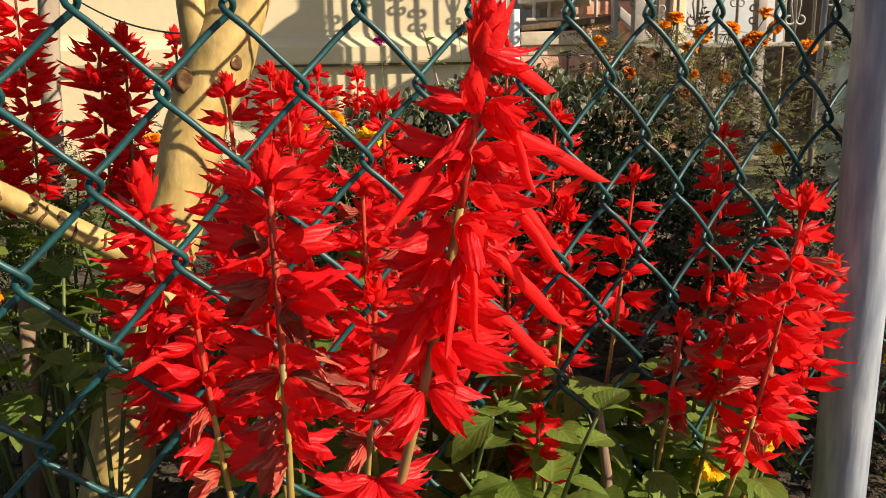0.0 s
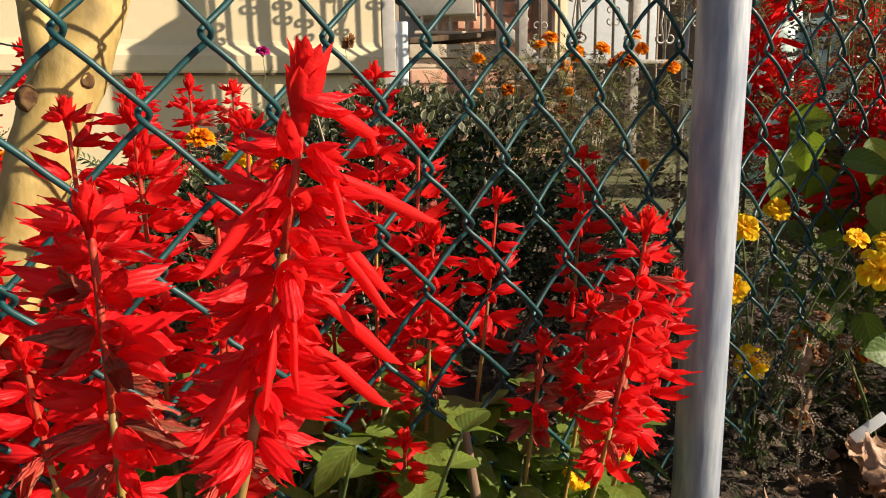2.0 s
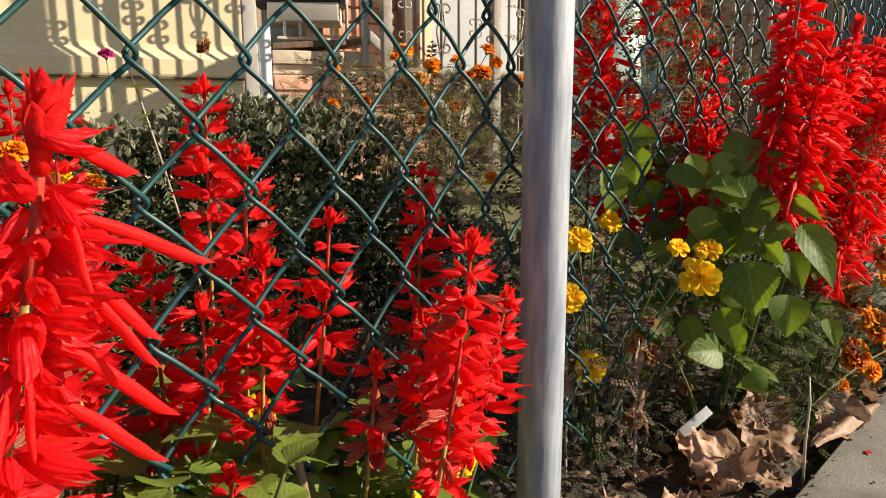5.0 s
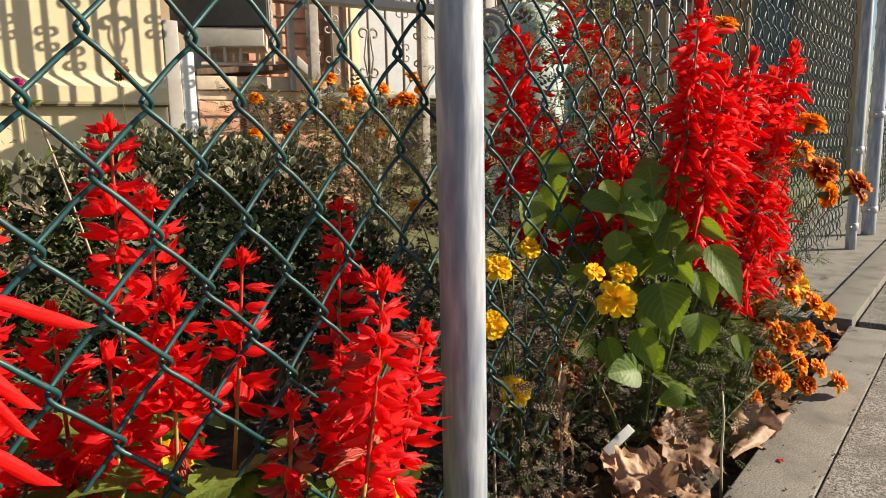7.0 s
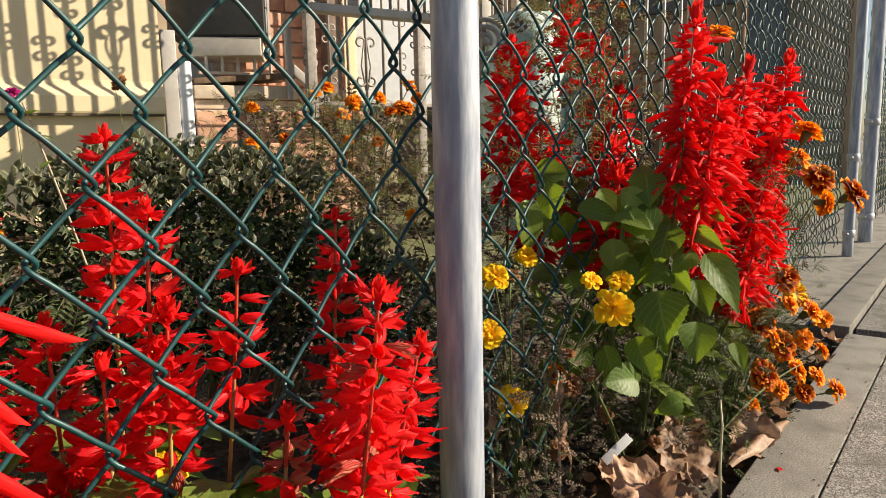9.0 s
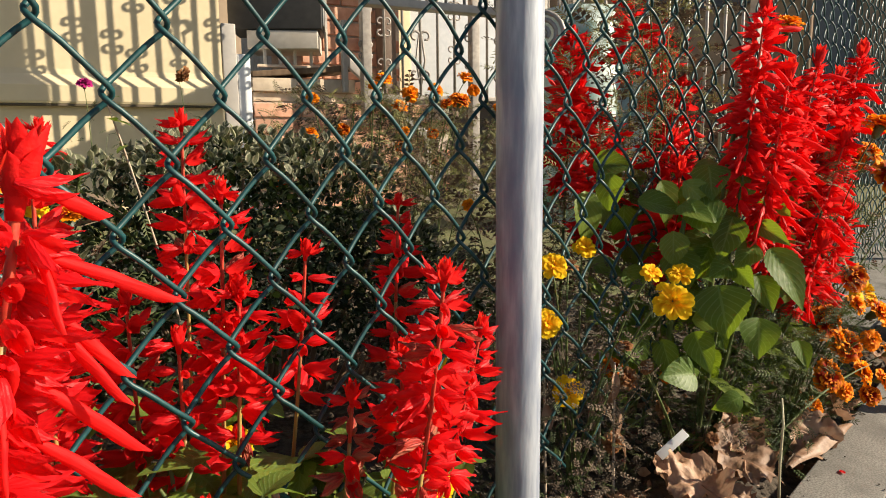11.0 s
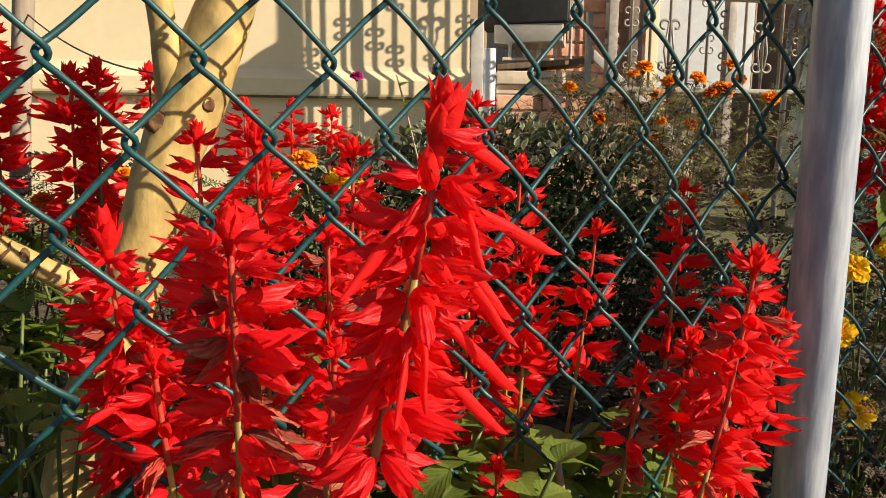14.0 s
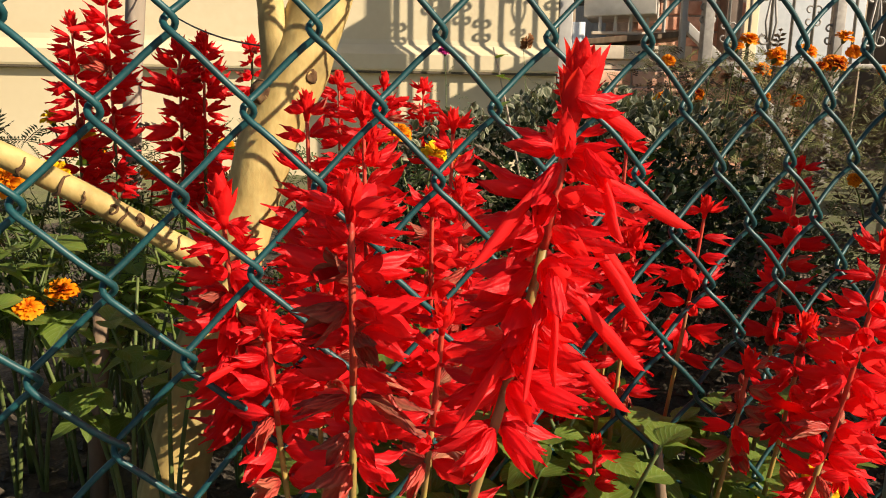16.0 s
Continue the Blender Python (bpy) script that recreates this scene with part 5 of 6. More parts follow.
def feather(geo, base, direction, length, rnd, pairs=6, broad=0.035):
    """One finely divided marigold leaf."""
    m = Matrix.Translation(base) @ turned(direction, rnd.uniform(-0.8, 0.8))
    bend = rnd.uniform(-0.1, 0.5)
    for i in range(pairs * 2 + 1):
        t = (i // 2 + 1) / (pairs + 1) if i < pairs * 2 else 1.0
        side = (1 if i % 2 else -1) if i < pairs * 2 else 0
        x, z = length * t, -bend * length * t * t
        ll = length * (0.34 if side else 0.22) * (1 - 0.3 * abs(t - 0.5))
        dx, dy = (0.55 * ll, side * 0.85 * ll) if side else (ll, 0)
        w = length * broad
        geo.add([(x, 0, z), (x + dx * 0.5 - dy * w / ll, dy * 0.5 + dx * w / ll, z + 0.1 * ll), (x + dx, dy, z - 0.1 * ll), (x + dx * 0.5 + dy * w / ll, dy * 0.5 - dx * w / ll, z + 0.1 * ll)], [(0, 1, 2, 3)], None, m)
    pts = [m @ Vector((length * t, 0, -bend * length * t * t)) for t in (0, 0.5, 1)]
    tube(pts, length * 0.014, 3, geo, False)


def marigold(foot, blooms, seed, label, fol=120, box_=None, dry=0.0, leaf_len=0.035, name="marigold", fern=None, thin=1.0, away=1.0):
    """blooms: place, kind, radius, facing. box_: the space that the foliage fills. away: stands that much further back and larger."""
    if away != 1.0:
        def back(p):
            return Vector((-0.155, -0.37, 0.385)) + (Vector(p) - Vector((-0.155, -0.37, 0.385))) * away
        foot = (*back(foot)[:2], 0)
        blooms = [(back(p), kind, r * away, face) for p, kind, r, face in blooms]
        lo, hi = back([c[0] for c in box_]), back([c[1] for c in box_])
        box_, leaf_len, thin = tuple(zip(lo, hi)), leaf_len * away * 0.85, thin * away
    rnd = random.Random(seed)
    foot = Vector(foot)
    ob = thing(name, label, "flower", Matrix.Translation(foot), group="marigolds in the bed")
    lanes = []
    for p, kind, r, face in blooms:
        p = Vector(p) - foot
        f = Vector(face).normalized()
        pts = bezier((rnd.uniform(-0.01, 0.01), rnd.uniform(-0.01, 0.01), -0.02), (p.x * 0.45 + rnd.uniform(-0.02, 0.02), p.y * 0.45, p.z * 0.75), p - f * r * 0.7, 10)
        lanes.append(pts)
        part("stem", tube(pts, [(0.0015 - 0.00006 * i) * thin for i in range(10)], 6), M_GREENSTEM, ob)
        rot = Vector((0, 0, 1)).rotation_difference(f).to_matrix().to_4x4()
        m = Matrix.Translation(p) @ rot @ Matrix.Rotation(rnd.uniform(0, 6), 4, "Z") @ Matrix.Scale(r, 4)
        bl = part("bloom", rnd.choice(BLOOMS[kind]), None, ob, {"dried": "dried brown flower head", "golden": "yellow open single bloom", "russet": "russet and orange single bloom"}.get(kind, kind + " ruffled bloom"), m=m)
        part("calyx", CUP, None, bl)
    if box_:
        (x0, x1), (y0, y1), (z0, z1) = box_
        for share, mt, lab in ((1 - dry, fern or M_FERN, "fine feathery green foliage"), (dry, M_DRYFERN, "withered brown foliage")):
            n = int(fol * share)
            if n < 3:
                continue
            g = Geo()
            for i in range(n):
                q = Vector((rnd.uniform(x0, x1), rnd.uniform(y0, y1), z0 + (z1 - z0) * rnd.random() ** 1.3)) - foot
                d = Vector((rnd.uniform(-1, 1), rnd.uniform(-1, 1), rnd.uniform(-0.4, 0.9)))
                feather(g, q, d, leaf_len * rnd.uniform(0.6, 1.2), rnd, *((3, 0.1) if mt == M_DRYFERN else (6, 0.035)))
                if i % 250 == 0:
                    tube(bezier((rnd.uniform(-0.02, 0.02), rnd.uniform(-0.02, 0.02), -0.02), (q.x * 0.5, q.y * 0.5, q.z * 0.8), q, 6), 0.0008, 4, g, False)
            tagged(part("foliage", g, mt, ob, lab, smooth=False), kind="stuff")
    return ob


CAMWARD = (-0.55, -0.75, 0.45)
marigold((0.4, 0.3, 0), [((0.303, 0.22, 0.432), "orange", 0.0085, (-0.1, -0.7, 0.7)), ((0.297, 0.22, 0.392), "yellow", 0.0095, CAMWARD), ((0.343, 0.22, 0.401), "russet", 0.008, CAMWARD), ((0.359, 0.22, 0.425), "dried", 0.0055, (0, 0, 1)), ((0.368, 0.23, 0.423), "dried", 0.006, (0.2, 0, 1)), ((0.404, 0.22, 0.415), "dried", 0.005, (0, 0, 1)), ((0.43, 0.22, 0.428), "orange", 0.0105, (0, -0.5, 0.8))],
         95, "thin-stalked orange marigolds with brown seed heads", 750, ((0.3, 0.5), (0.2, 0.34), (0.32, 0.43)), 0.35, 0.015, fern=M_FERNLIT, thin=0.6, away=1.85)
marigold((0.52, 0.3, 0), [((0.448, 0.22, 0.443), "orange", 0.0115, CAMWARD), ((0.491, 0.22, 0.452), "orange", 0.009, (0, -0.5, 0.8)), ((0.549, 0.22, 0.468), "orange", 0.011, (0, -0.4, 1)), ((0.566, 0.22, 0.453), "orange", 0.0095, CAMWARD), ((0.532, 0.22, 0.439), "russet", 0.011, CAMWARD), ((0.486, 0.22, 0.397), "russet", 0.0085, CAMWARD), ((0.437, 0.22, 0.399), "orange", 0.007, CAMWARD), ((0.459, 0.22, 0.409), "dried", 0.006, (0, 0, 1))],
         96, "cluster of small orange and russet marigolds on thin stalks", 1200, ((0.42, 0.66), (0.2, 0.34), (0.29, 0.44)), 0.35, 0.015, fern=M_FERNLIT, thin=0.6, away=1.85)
marigold((0.62, -0.06, 0), [((0.6, -0.1, 0.05), "dried", 0.009, CAMWARD), ((0.535, -0.05, 0.14), "dried", 0.009, CAMWARD), ((0.5, -0.04, 0.17), "dried", 0.01, (0, 0, 1))],
         97, "low tangle of fine dark and withered leaves by the kerb", 900, ((0.62, 0.8), (-0.13, -0.02), (0.02, 0.17)), 0.3, 0.014)
marigold((0.8, 0.06, 0), [((0.7, 0.05, 0.52), "dried", 0.006, (0, 0, 1)), ((0.76, 0.05, 0.55), "dried", 0.006, (0, 0, 1)), ((0.86, 0.05, 0.5), "dried", 0.006, (0, 0, 1)), ((0.81, 0.04, 0.58), "orange", 0.01, (0, 0, 1))],
         98, "feathery green-brown stalks rising beside the red spikes", 420, ((0.66, 0.9), (0.02, 0.1), (0.3, 0.6)), 0.35, 0.03, fern=M_FERNLIT, thin=0.6)
marigold((0.5, 0.02, 0), [((0.505, 0.012, 0.27), "yellow", 0.015, (-0.3, -0.6, 0.8)), ((0.534, -0.076, 0.217), "golden", 0.0225, (-0.72, -0.35, 0.42)), ((0.572, -0.068, 0.24), "golden", 0.0165, (-0.45, -0.25, 0.75)),
         ((0.512, -0.062, 0.25), "golden", 0.012, (-0.4, -0.6, 0.8)), ((0.425, 0.0, 0.262), "golden", 0.016, (-0.5, -0.5, 0.6)), ((0.455, 0.0, 0.122), "golden", 0.0185, (-0.8, -0.5, 0.15)), ((0.43, 0.01, 0.2), "golden", 0.016, (-0.5, -0.7, 0.3)),
         ((0.47, 0.01, 0.255), "dried", 0.011, (0, -0.2, 1)), ((0.553, 0.0, 0.125), "russet", 0.014, CAMWARD), ((0.64, -0.03, 0.1), "russet", 0.014, CAMWARD), ((0.57, -0.01, 0.11), "dried", 0.015, CAMWARD), ((0.6, -0.04, 0.07), "dried", 0.012, (0, -1, 0.5)), ((0.52, -0.02, 0.05), "dried", 0.014, CAMWARD)],
         81, "yellow marigold with half-withered foliage behind the fence", 2400, ((0.38, 0.68), (-0.07, 0.16), (0.0, 0.24)), 0.7, 0.013)
def withered_leaves(foot, spots, seed):
    """Long tan leaves gone dry on their stalk, hanging."""
    rnd = random.Random(seed)
    ob = thing("withered_plant", "dead stalk with hanging papery tan leaves behind the fence", "plant", pose(*foot))
    part("stem", tube(bezier((0, 0, -0.02), (0.004, 0.004, 0.06), (-0.006, 0.0, 0.15), 9), [0.0019 - 0.0001 * i for i in range(9)], 6), M_PALESTALK, ob)
    for p, d, k in spots:
        part("leaf", DRYBLADES[rnd.randrange(3)], None, ob, "papery tan dead leaf", m=Matrix.Translation(Vector(p) - Vector(foot)) @ turned(d, rnd.uniform(-1, 1)) @ Matrix.Scale(k, 4))
    return ob


DRYBLADES = [blade(0.045 * a, 0.013 * b, 0.6, c, 9, 2, 0.45, 1.0, 0.05, 0.8, tw).mesh("leaf", M_DRYLEAF) for a, b, c, tw in ((1, 1, 0.5, 0.6), (0.8, 1.2, -0.4, -0.9), (1.2, 0.8, 0.9, 0.3))]
withered_leaves((0.505, -0.03, 0), (((0.505, -0.03, 0.1), (0.1, -0.15, -1), 1.0), ((0.5, -0.03, 0.14), (-0.4, -0.3, -0.9), 0.7), ((0.505, -0.03, 0.07), (0.3, -0.5, -0.8), 0.9), ((0.502, -0.03, 0.12), (-0.2, 0.3, -1), 0.8)), 3)
withered_leaves((0.545, 0.01, 0), (((0.545, 0.01, 0.12), (0.2, -0.2, -1), 0.9), ((0.545, 0.01, 0.09), (-0.5, -0.3, -0.6), 0.7), ((0.54, 0.01, 0.15), (0.4, -0.5, -0.7), 0.7)), 8)
withered_leaves((0.46, 0.03, 0), (((0.46, 0.03, 0.1), (-0.2, -0.4, -0.9), 0.8), ((0.455, 0.03, 0.14), (0.3, -0.2, -1), 0.7)), 11)
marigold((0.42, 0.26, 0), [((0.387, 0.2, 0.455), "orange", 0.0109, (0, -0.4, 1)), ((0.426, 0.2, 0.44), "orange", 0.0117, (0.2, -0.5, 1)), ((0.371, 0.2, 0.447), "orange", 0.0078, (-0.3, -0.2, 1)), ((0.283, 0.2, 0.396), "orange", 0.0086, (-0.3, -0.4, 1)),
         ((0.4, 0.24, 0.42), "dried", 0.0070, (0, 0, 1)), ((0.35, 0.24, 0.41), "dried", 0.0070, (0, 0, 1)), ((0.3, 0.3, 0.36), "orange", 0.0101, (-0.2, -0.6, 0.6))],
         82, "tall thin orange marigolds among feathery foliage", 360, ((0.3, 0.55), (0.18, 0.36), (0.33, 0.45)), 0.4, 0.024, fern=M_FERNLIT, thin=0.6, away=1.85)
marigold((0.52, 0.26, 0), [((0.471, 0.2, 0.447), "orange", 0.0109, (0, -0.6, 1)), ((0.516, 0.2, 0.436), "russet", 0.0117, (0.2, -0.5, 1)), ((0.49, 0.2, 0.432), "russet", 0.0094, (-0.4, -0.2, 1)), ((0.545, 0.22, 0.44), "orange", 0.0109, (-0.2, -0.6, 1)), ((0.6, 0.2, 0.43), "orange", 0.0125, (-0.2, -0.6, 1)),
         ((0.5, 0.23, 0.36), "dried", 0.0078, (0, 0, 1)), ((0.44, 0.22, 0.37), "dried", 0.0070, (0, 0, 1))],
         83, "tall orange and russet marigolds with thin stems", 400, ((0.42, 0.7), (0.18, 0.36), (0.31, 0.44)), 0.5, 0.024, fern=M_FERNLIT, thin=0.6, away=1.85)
marigold((0.86, -0.1, 0), [((0.878, -0.19, 0.4), "orange", 0.0232, (0.2, -0.4, 1)), ((0.912, -0.15, 0.358), "russet", 0.0256, CAMWARD), ((0.937, -0.17, 0.365), "orange", 0.0207, (0, -0.6, 0.7)), ((1.031, -0.18, 0.333), "russet", 0.0281, CAMWARD), ((1.077, -0.22, 0.306), "russet", 0.0293, (0.1, -0.8, 0.5)), ((0.967, -0.2, 0.3), "orange", 0.0207, (0.3, -0.6, -0.1)),
         ((0.958, -0.05, 0.548), "orange", 0.0244, (0, -0.3, 1)), ((0.963, -0.17, 0.166), "yellow", 0.0220, CAMWARD), ((0.962, -0.19, 0.143), "orange", 0.0244, (0.2, -0.7, 0.6)), ((0.9, -0.17, 0.2), "russet", 0.0220, CAMWARD)],
         84, "bushy orange marigold leaning over the kerb", 1100, ((0.74, 1.06), (-0.19, 0.0), (0.1, 0.36)), 0.08, 0.022)
marigold((0.84, -0.12, 0), [((0.855, -0.15, 0.144), "russet", 0.0268, (-0.5, -0.8, 0.4)), ((0.885, -0.17, 0.108), "russet", 0.0256, CAMWARD), ((0.795, -0.17, 0.088), "russet", 0.0232, (-0.5, -0.85, 0.2)), ((0.883, -0.19, 0.075), "orange", 0.0220, (0.2, -0.8, 0.3)), ((0.991, -0.225, 0.022), "orange", 0.0195, (0.3, -0.7, 0.3)), ((0.921, -0.21, 0.06), "orange", 0.0171, (0.1, -0.8, 0.4)), ((0.78, -0.16, 0.05), "orange", 0.0134, CAMWARD), ((0.87, -0.18, 0.17), "orange", 0.016, (0.1, -0.8, 0.6)), ((0.93, -0.19, 0.11), "orange", 0.017, CAMWARD), ((0.9, -0.2, 0.04), "russet", 0.016, CAMWARD), ((0.84, -0.18, 0.06), "orange", 0.016, (-0.2, -0.9, 0.4)), ((0.95, -0.21, 0.09), "orange", 0.014, (0.3, -0.8, 0.5)), ((1.02, -0.2, 0.12), "orange", 0.016, CAMWARD), ((0.83, -0.17, 0.13), "orange", 0.0146, (0.3, -0.8, 0.4))],
         85, "low orange marigold with dark foliage spilling on the kerb", 1200, ((0.68, 1.0), (-0.175, -0.03), (0.0, 0.17)), 0.05, 0.02)
marigold((-0.3, 0.42, 0), [((-0.311, 0.35, 0.197), "orange", 0.013, (0, -0.6, 0.8)), ((-0.289, 0.4, 0.198), "orange", 0.018, (0, -0.4, 1)), ((-0.331, 0.45, 0.301), "orange", 0.019, CAMWARD), ((-0.29, 0.44, 0.31), "yellow", 0.016, (0, -0.5, 1)), ((-0.35, 0.4, 0.35), "dried", 0.01, (0, 0, 1))],
         86, "orange marigold among shaded greenery by the tree", 180, ((-0.42, -0.2), (0.36, 0.52), (0.14, 0.27)), 0.05, 0.03)
marigold((-0.25, 0.56, 0), [((-0.274, 0.55, 0.341), "yellow", 0.019, (0, -0.6, 0.8)), ((-0.261, 0.55, 0.322), "orange", 0.016, (0, -0.4, 1)), ((-0.3, 0.56, 0.36), "yellow", 0.014, (0, -0.3, 1)), ((-0.12, 0.52, 0.33), "orange", 0.014, (0, -0.4, 1)), ((-0.2, 0.56, 0.3), "orange", 0.016, (0, -0.5, 1))],
         87, "yellow and orange marigold below the siding wall", 650, ((-0.46, -0.02), (0.5, 0.7), (0.1, 0.35)), 0.1, 0.034)
marigold((0.06, 0.38, 0), [((0.053, 0.4, 0.349), "orange", 0.017, (0, -0.4, 1)), ((0.056, 0.3, 0.333), "yellow", 0.015, (0, -0.6, 0.8)), ((0.0, 0.35, 0.34), "orange", 0.014, (0, -0.3, 1)), ((0.1, 0.34, 0.32), "orange", 0.013, (0, -0.3, 1))],
         88, "orange marigold behind the salvia", 220, ((-0.04, 0.16), (0.28, 0.46), (0.1, 0.34)), 0.1, 0.036)
marigold((0.2, 0.02, 0), [((0.192, -0.014, 0.095), "yellow", 0.013, CAMWARD), ((0.2, -0.045, 0.13), "yellow", 0.015, (-0.3, -0.8, 0.2)), ((0.12, 0.1, 0.15), "yellow", 0.016, CAMWARD), ((0.27, 0.02, 0.2), "yellow", 0.012, (-0.3, -0.6, 0.6))],
         89, "small yellow marigold at the foot of the salvia", 40, ((0.12, 0.3), (0.0, 0.14), (0.0, 0.12)), 0.3, 0.03)
marigold((0.66, 1.68, 0), [((0.648, 1.67, 0.557), "purple", 0.023, (-0.1, -0.4, 1))], 90, "single purple bloom on a thin stem", 14, ((0.6, 0.74), (1.6, 1.76), (0.34, 0.5)), 0.0, 0.03, "zinnia")
marigold((1.14, 2.02, 0), [((1.11, 1.99, 0.632), "dried", 0.034, (0.3, -0.4, -0.3))], 91, "dried brown seed head on a thin stalk", 10, ((1.06, 1.22), (1.94, 2.1), (0.36, 0.52)), 0.5, 0.03, "seed_head")
marigold((0.7, 0.28, 0), [((0.66, 0.2, 0.25), "dried", 0.01, CAMWARD), ((0.72, 0.22, 0.28), "orange", 0.012, CAMWARD), ((0.6, 0.2, 0.22), "dried", 0.01, CAMWARD), ((0.8, 0.24, 0.3), "dried", 0.01, CAMWARD), ((0.58, 0.24, 0.3), "orange", 0.01, CAMWARD)],
         93, "brown withered marigold clump behind the post", 620, ((0.45, 1.0), (0.14, 0.42), (0.0, 0.31)), 0.75, 0.034)
marigold((1.15, 0.25, 0), [((1.1, 0.2, 0.3), "dried", 0.01, CAMWARD), ((1.2, 0.22, 0.35), "dried", 0.01, CAMWARD)],
         94, "tangle of half-dry stalks further along the fence", 500, ((0.95, 1.42), (0.06, 0.5), (0.0, 0.36)), 0.5, 0.04)
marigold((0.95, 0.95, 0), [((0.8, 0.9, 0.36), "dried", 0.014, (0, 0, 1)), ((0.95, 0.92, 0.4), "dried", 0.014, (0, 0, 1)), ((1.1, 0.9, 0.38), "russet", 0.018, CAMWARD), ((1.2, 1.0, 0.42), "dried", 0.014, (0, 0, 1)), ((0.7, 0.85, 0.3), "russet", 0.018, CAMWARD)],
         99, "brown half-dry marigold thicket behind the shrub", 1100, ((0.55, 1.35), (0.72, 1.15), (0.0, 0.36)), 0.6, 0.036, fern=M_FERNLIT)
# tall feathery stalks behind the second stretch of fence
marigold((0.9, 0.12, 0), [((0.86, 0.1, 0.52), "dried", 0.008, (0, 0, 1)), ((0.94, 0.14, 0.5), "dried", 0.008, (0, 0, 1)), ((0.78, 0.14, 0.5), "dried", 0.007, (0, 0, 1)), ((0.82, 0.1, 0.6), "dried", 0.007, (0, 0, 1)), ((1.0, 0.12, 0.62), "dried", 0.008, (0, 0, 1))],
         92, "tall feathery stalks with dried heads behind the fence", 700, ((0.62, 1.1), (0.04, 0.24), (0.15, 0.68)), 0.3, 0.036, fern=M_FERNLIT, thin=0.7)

# ---- shrub, shade put into its dark leaf colour ----
shrub = thing("shrub", "dense evergreen shrub, leaves darkened as in shade, upper ones dusty and sunlit pale", "shrub")
rs = random.Random(77)
CLUMPS = [((0.2, 0.5, 0.2), (0.16, 0.12, 0.16)), ((0.33, 0.46, 0.22), (0.15, 0.14, 0.17)), ((0.48, 0.46, 0.21), (0.16, 0.14, 0.17)), ((0.62, 0.48, 0.14), (0.14, 0.13, 0.13)), ((0.78, 0.5, 0.08), (0.13, 0.13, 0.11)), ((0.4, 0.56, 0.26), (0.2, 0.14, 0.14)), ((0.1, 0.5, 0.16), (0.1, 0.1, 0.13))]
for i in range(26):
    c, r = CLUMPS[i % len(CLUMPS)]
    end = Vector((c[0] + rs.uniform(-0.9, 0.9) * r[0], c[1] + rs.uniform(-0.9, 0.9) * r[1], c[2] + rs.uniform(-0.1, 0.9) * r[2]))
    part("branch", tube(bezier((0.42 + (end.x - 0.42) * 0.4, 0.5, -0.02), (0.42 + (end.x - 0.42) * 0.6, 0.5, end.z * 0.6), end, 7), [0.006 - 0.0007 * k for k in range(7)], 5), M_BARKDARK, shrub)
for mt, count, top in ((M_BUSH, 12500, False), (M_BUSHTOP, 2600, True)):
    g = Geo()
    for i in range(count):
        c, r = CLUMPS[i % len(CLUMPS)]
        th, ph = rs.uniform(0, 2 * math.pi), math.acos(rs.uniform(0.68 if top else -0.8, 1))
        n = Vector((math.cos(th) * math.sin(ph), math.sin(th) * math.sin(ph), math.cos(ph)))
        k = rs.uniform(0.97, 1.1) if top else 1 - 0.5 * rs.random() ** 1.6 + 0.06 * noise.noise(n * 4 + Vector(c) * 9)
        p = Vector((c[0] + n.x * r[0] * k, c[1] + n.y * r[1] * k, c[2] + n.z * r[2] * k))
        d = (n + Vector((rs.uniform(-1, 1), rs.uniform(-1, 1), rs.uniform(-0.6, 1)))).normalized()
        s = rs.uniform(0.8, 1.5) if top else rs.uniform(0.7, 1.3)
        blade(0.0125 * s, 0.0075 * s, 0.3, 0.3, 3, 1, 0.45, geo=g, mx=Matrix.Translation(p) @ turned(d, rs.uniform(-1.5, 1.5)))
    tagged(part("leaves", g, mt, shrub, "dusty grey-green leaves, paler as in sunlight" if top else "small green leaves with shade put into their dark colour"), kind="stuff")

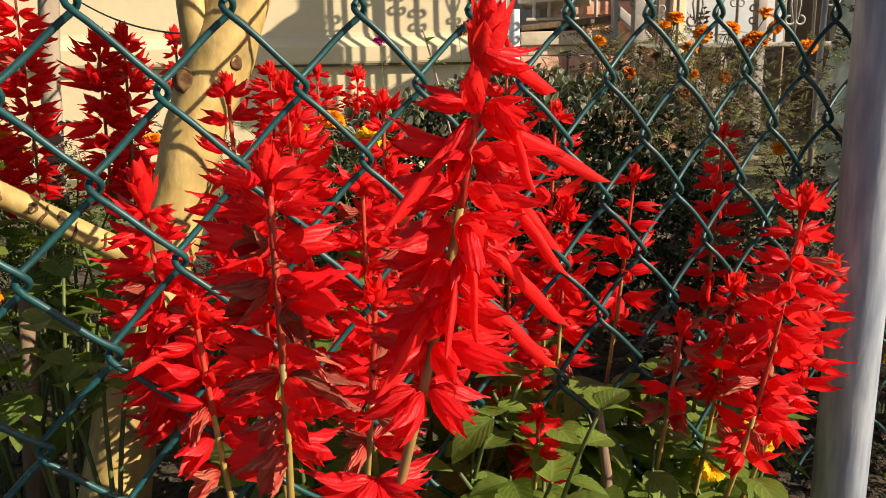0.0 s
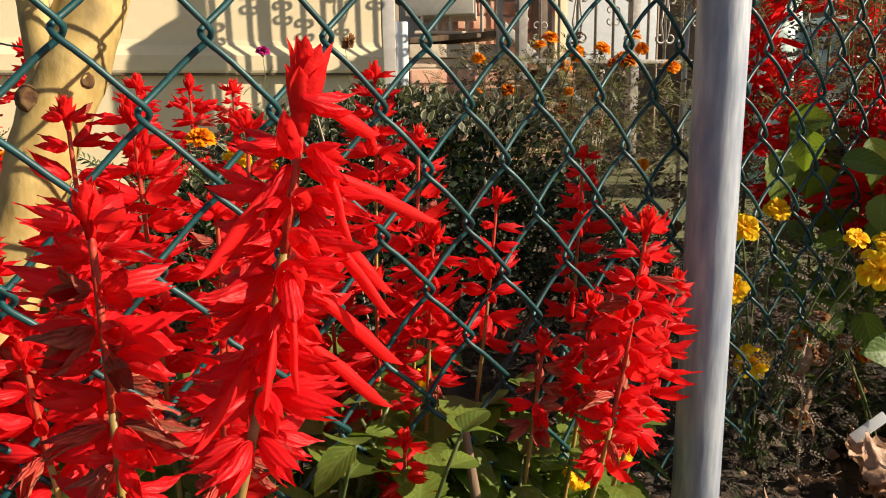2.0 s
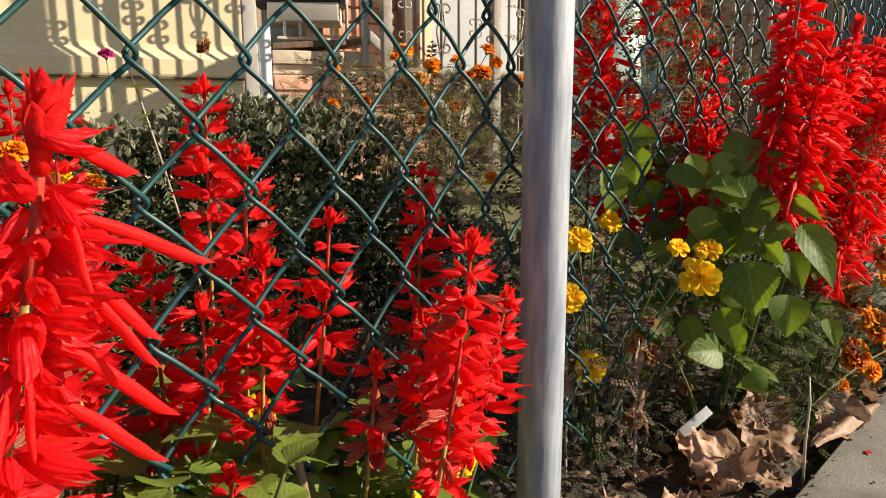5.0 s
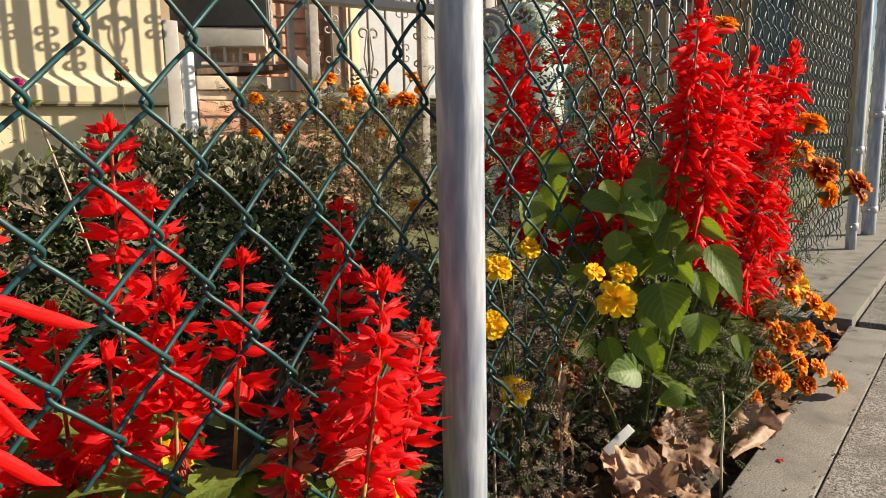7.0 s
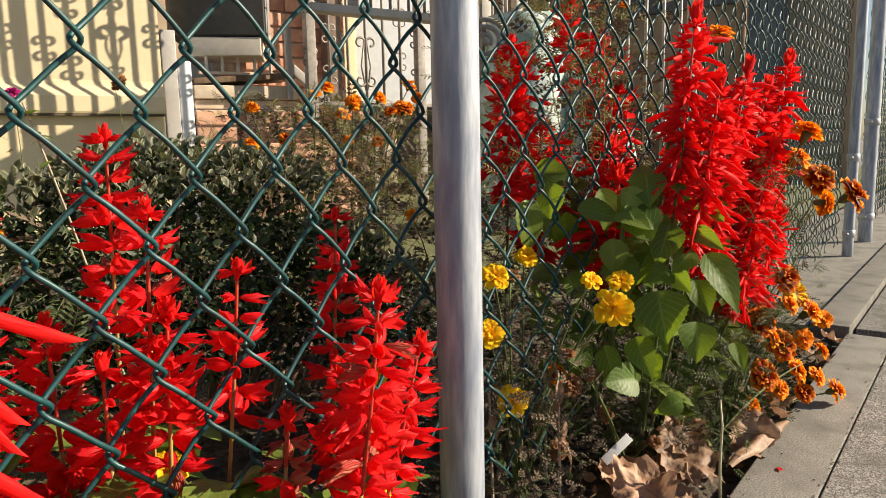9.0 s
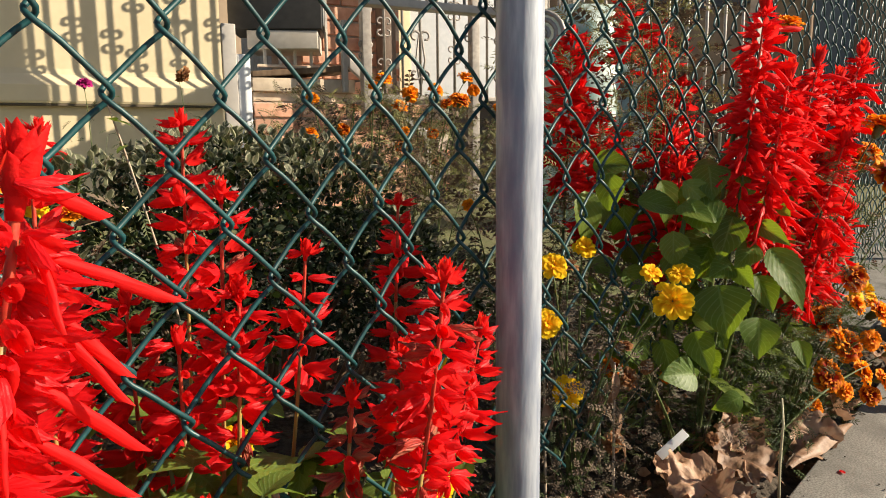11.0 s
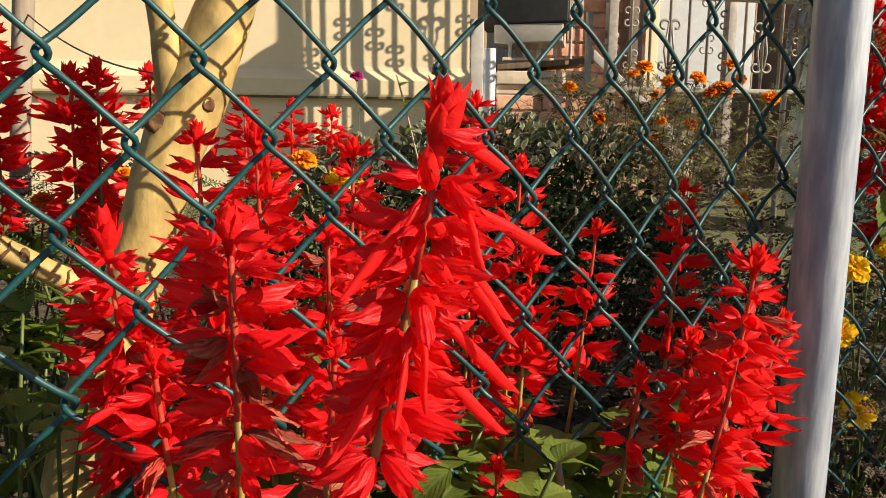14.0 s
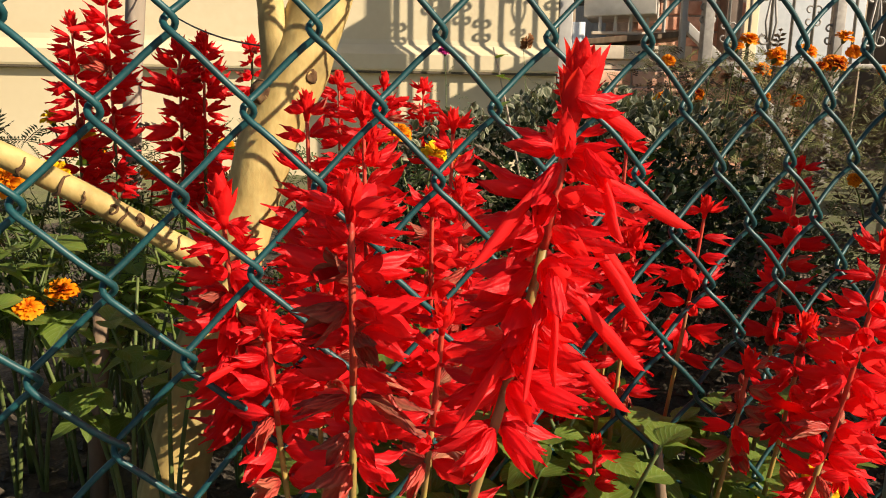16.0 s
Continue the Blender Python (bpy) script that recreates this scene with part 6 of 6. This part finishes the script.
# ---- litter, stakes, tag ----
def dry_leaf(p, size, seed, turn=(0, 0, 0), label="large crumpled brown dry leaf on the soil", crumple=1.0, lobe=0.2):
    """A fallen lobed leaf, crumpled and curled."""
    rnd = random.Random(seed)
    off = Vector((rnd.uniform(0, 9), rnd.uniform(0, 9), 0))
    g = Geo()
    rings, seg = 7, 40
    verts, uvs, faces = [(0, 0, 0)], [(0.5, 0.5)], []
    for i in range(1, rings + 1):
        t = i / rings
        for k in range(seg):
            a = 2 * math.pi * k / seg
            lob = 0.92 - lobe + lobe * abs(math.cos(2.5 * a)) + 0.05 * math.cos(17 * a)
            x, y = size * t * lob * math.cos(a), size * t * lob * math.sin(a) * 0.85
            q = Vector((x, y, 0)) / size * 1.6 + off
            z = crumple * size * (0.5 * noise.noise(q) * t + 0.32 * noise.noise(q * 2.7) * t + 0.1 * noise.noise(q * 7) * t + 0.35 * t * t * rnd.uniform(0.9, 1.1) * (0.6 + 0.4 * math.sin(a + seed)) - 0.05 * abs(math.sin(2.5 * a)) * t)
            verts.append((x, y, z))
            uvs.append((0.5 + 0.5 * t * math.cos(a), 0.5 + 0.5 * t * math.sin(a)))
    for k in range(seg):
        faces.append((0, 1 + k, 1 + (k + 1) % seg))
    for i in range(rings - 1):
        for k in range(seg):
            a, b = 1 + i * seg, 1 + (i + 1) * seg
            faces.append((a + k, b + k, b + (k + 1) % seg, a + (k + 1) % seg))
    g.add(verts, faces, uvs)
    ob = thing("dry_leaf", label, "leaf", pose(*p, *turn), group="fallen dry leaves")
    part("blade", g, M_DRYLEAF, ob)
    part("stalk", tube([(-0.1 * size, 0, 0.02 * size), (-0.6 * size, 0.1 * size, 0.1 * size), (-1.1 * size, 0.1 * size, 0.25 * size)], size * 0.02, 6), M_DRYLEAF, ob)
    return ob


LITTER = [((0.56, -0.07, 0.012), 0.034, (20, -30, 40)), ((0.585, -0.09, 0.01), 0.028, (-30, 20, 100)), ((0.62, -0.125, 0.018), 0.04, (12, -8, 10)), ((0.66, -0.135, 0.012), 0.03, (-10, 20, 70)), ((0.7, -0.085, 0.03), 0.036, (70, 0, 20)), ((0.72, -0.1, 0.02), 0.03, (50, 20, 60)), ((0.76, -0.165, 0.02), 0.04, (60, 10, -50)), ((0.83, -0.155, 0.016), 0.03, (30, 10, 0)),
          ((0.54, -0.1, 0.0), 0.03, (15, 10, 200)), ((0.5, -0.05, 0.0), 0.024, (30, 20, 120)), ((0.52, -0.12, -0.002), 0.028, (-20, 30, 20)), ((0.9, -0.17, 0.012), 0.03, (40, 0, 150)), ((1.22, -0.16, 0.005), 0.035, (20, 10, 10)), ((1.3, -0.13, 0.0), 0.03, (10, 20, 90)), ((1.38, -0.16, 0.0), 0.03, (30, 0, 60)), ((0.58, -0.14, 0.0), 0.03, (10, 25, 300)), ((0.47, -0.1, 0.0), 0.025, (10, 5, 30)), ((0.64, -0.07, 0.012), 0.03, (-35, 15, 260)), ((0.6, -0.05, 0.01), 0.026, (40, 0, 30))]
for i, (p, s, tn) in enumerate(LITTER):
    dry_leaf(p, s, 100 + i, tn)
for i, (p, s, tn, cr, lb) in enumerate((((0.625, -0.128, 0.026), 0.046, (8, -16, 30), 0.7, 0.14), ((0.546, -0.108, 0.02), 0.042, (-12, -14, 80), 1.0, 0.2), ((0.705, -0.078, 0.04), 0.042, (62, 8, 25), 0.9, 0.16), ((0.86, -0.165, 0.03), 0.034, (55, 0, 30), 1.0, 0.2), ((0.66, -0.105, 0.03), 0.04, (-30, 14, 200), 1.0, 0.22))):
    dry_leaf(p, s, 140 + i, tn, "broad smooth tan dry leaf on the litter", cr, lb)
rolled = thing("dry_leaf", "long curled dry leaf lying against the kerb", "leaf", pose(0.76, -0.176, 0.01, 0, -4, -11), group="fallen dry leaves")
gr = Geo()
vs, fs = [], []
for i in range(15):
    t = i / 14
    for k in range(12):
        a = -0.6 + 3.6 * k / 11
        r = 0.0105 * math.sin(math.pi * (0.12 + 0.8 * t)) * (1 + 0.25 * noise.noise(Vector((t * 5, k * 0.5, 2))))
        vs.append((0.16 * (t - 0.5), r * math.cos(a), r * math.sin(a) + 0.004 * noise.noise(Vector((t * 4, 0, 0)))))
for i in range(14):
    for k in range(11):
        fs.append((i * 12 + k, i * 12 + k + 1, (i + 1) * 12 + k + 1, (i + 1) * 12 + k))
part("blade", gr.add(vs, fs), M_DRYLEAF, rolled)
red = thing("fallen_petal", "small red petal lying on the concrete strip", "petal", pose(0.713, -0.212, 0.002, 0, 0, 35))
part("blade", blade(0.012, 0.006, 0.1, 0.2, 5, 2), M_PETAL, red)


tag = thing("plant_tag", "white plastic plant tag leaning on dry leaves", "plant tag", facing((0.566, -0.069, 0.046), (0.029, -0.016, 0.022), (-0.74, -0.27, 0.33)))
part("plate", box(-0.021, 0.021, -0.0052, 0.0052, -0.0006, 0.0006, 0.0004), M_TAG, tag)
straw = thing("dry_stalk", "thin pale dry stalk standing by the kerb", "stalk", pose(0.61, -0.172, 0))
part("stalk", tube([(0, 0, -0.02), (0.0, 0.002, 0.04), (-0.004, 0.0, 0.085), (0.0, 0.004, 0.112)], [0.0016, 0.0015, 0.0013, 0.0008], 7), mat("straw", (0.5, 0.46, 0.3), (0.6, 0.55, 0.36), 0.6, 90, 0.2), straw)
blade_leaf = thing("grass_blade", "pale grass blade lying over the kerb", "grass", pose(0.78, -0.17, 0.05))
part("blade", tube(bezier((-0.1, 0.03, -0.02), (0, 0, 0.035), (0.08, -0.035, 0.045), 8), [0.001, 0.0013, 0.0015, 0.0016, 0.0016, 0.0014, 0.001, 0.0005], 5), M_GREENSTEM, blade_leaf)
arched = thing("dry_stalk", "pale bare stalk arching out of the shrub", "stalk", pose(0.3, 0.46, 0))
part("stalk", tube(bezier((0, 0, -0.03), (-0.09, -0.1, 0.24), (-0.152, -0.1, 0.442), 16), [0.0021 - 0.00008 * i for i in range(16)], 7), M_PALESTALK, arched)
for q, d in (((-0.141, -0.1, 0.41), (-0.6, -0.6, 0.3)), ((-0.141, -0.1, 0.41), (0.7, -0.5, -0.1)), ((-0.148, -0.1, 0.43), (0.3, -0.8, 0.4)), ((-0.13, -0.1, 0.385), (-0.7, -0.3, -0.2))):
    part("leaf", LEAVES[0], None, arched, "small yellow-green leaf", m=Matrix.Translation(q) @ turned(d) @ Matrix.Scale(0.32, 4))
clods = Geo()
rc = random.Random(4)
for i in range(2600):
    x, y = rc.uniform(-0.6, 1.42), rc.uniform(-0.165, 0.7) if i % 3 else rc.uniform(-0.165, 0.1)
    s = 0.0025 + 0.009 * rc.random() ** 3
    base = [(1, 0, 0), (-1, 0, 0), (0, 1, 0), (0, -1, 0), (0, 0, 1), (0, 0, -1)]
    vs = [(x + a * s * rc.uniform(0.6, 1.3), y + b * s * rc.uniform(0.6, 1.3), soil_height(x, y) + 0.3 * s + c * s * rc.uniform(0.5, 1)) for a, b, c in base]
    clods.add(vs, [(0, 2, 4), (2, 1, 4), (1, 3, 4), (3, 0, 4), (2, 0, 5), (1, 2, 5), (3, 1, 5), (0, 3, 5)])
tagged(new("soil_clods", clods.mesh("soil_clods", M_SOIL, False)), "loose clods and crumbs of soil", "soil", kind="stuff")
crumbs = Geo()
for i in range(900):
    x, y = rc.uniform(-0.5, 1.42), rc.uniform(-0.165, 0.3)
    s = rc.uniform(0.006, 0.018)
    blade(s, s * rc.uniform(0.3, 0.8), rc.uniform(-0.5, 0.6), rc.uniform(-1, 1.2), 3, 1, geo=crumbs, mx=Matrix.Translation((x, y, soil_height(x, y) + 0.006)) @ turned((rc.uniform(-1, 1), rc.uniform(-1, 1), rc.uniform(-0.3, 0.5)), rc.uniform(-1.5, 1.5)))
tagged(new("leaf_crumbs", crumbs.mesh("leaf_crumbs", M_DRYLEAF)), "scattered crumbs of dry leaves", "leaf litter", kind="stuff")
stake = thing("stake", "weathered grey-brown wooden stake by the wall", "stake", pose(-0.226, 0.62, 0))
part("pole", tube([(-0.03, 0, -0.05), (-0.005, 0, 0.2), (0.01, 0, 0.4), (0.03, 0, 0.6), (0.06, 0, 0.9)], [0.012, 0.012, 0.011, 0.012, 0.01], 10), mat("weathered_wood", (0.3, 0.24, 0.18), (0.4, 0.33, 0.26), 0.85, 80, 0.5, stretch=(1, 1, 0.2)), stake)
stub = thing("stake", "short brown wooden stub in the soil", "stake", pose(-0.265, 0.35, 0))
part("pole", tube([(-0.004, 0, -0.03), (0.0, 0, 0.08), (0.008, 0, 0.14), (0.012, 0, 0.205)], [0.009, 0.008, 0.0075, 0.006], 9), M_BARKDARK, stub)
cord = thing("cord", "thin dark cord slung from the stake to the tree", "cord", pose(0, 0, 0))
part("cord", tube(bezier((-0.2, 0.61, 0.51), (-0.15, 0.45, 0.44), (-0.1, 0.29, 0.425), 14), 0.0009, 5), M_DARK, cord)
twig = thing("twig", "bare dark brown twig standing among the leaves", "twig", pose(0.082, -0.030, 0))
part("stem", tube([(0.0, 0, -0.03), (-0.004, 0.002, 0.074), (-0.007, -0.003, 0.130), (-0.014, 0, 0.186)], [0.0042, 0.004, 0.0036, 0.0022], 8), M_BARKDARK, twig)
grit = Geo()
for i in range(420):
    x = rc.uniform(0.35, 1.43)
    y = rc.choice((-0.258, -0.182, rc.uniform(-0.45, -0.18))) + rc.gauss(0, 0.004)
    s = 0.0006 + 0.0016 * rc.random() ** 2
    vs = [(x + a * s * rc.uniform(0.6, 1.6), y + b * s * rc.uniform(0.6, 1.3), 0.0004 + 0.5 * s + c * s * 0.6) for a, b, c in ((1, 0, 0), (-1, 0, 0), (0, 1, 0), (0, -1, 0), (0, 0, 1), (0, 0, -1))]
    grit.add(vs, [(0, 2, 4), (2, 1, 4), (1, 3, 4), (3, 0, 4), (2, 0, 5), (1, 2, 5), (3, 1, 5), (0, 3, 5)])
tagged(new("soil_grit", grit.mesh("soil_grit", M_SOIL, False)), "fine grit and soil crumbs scattered on the concrete", "grit", kind="stuff")
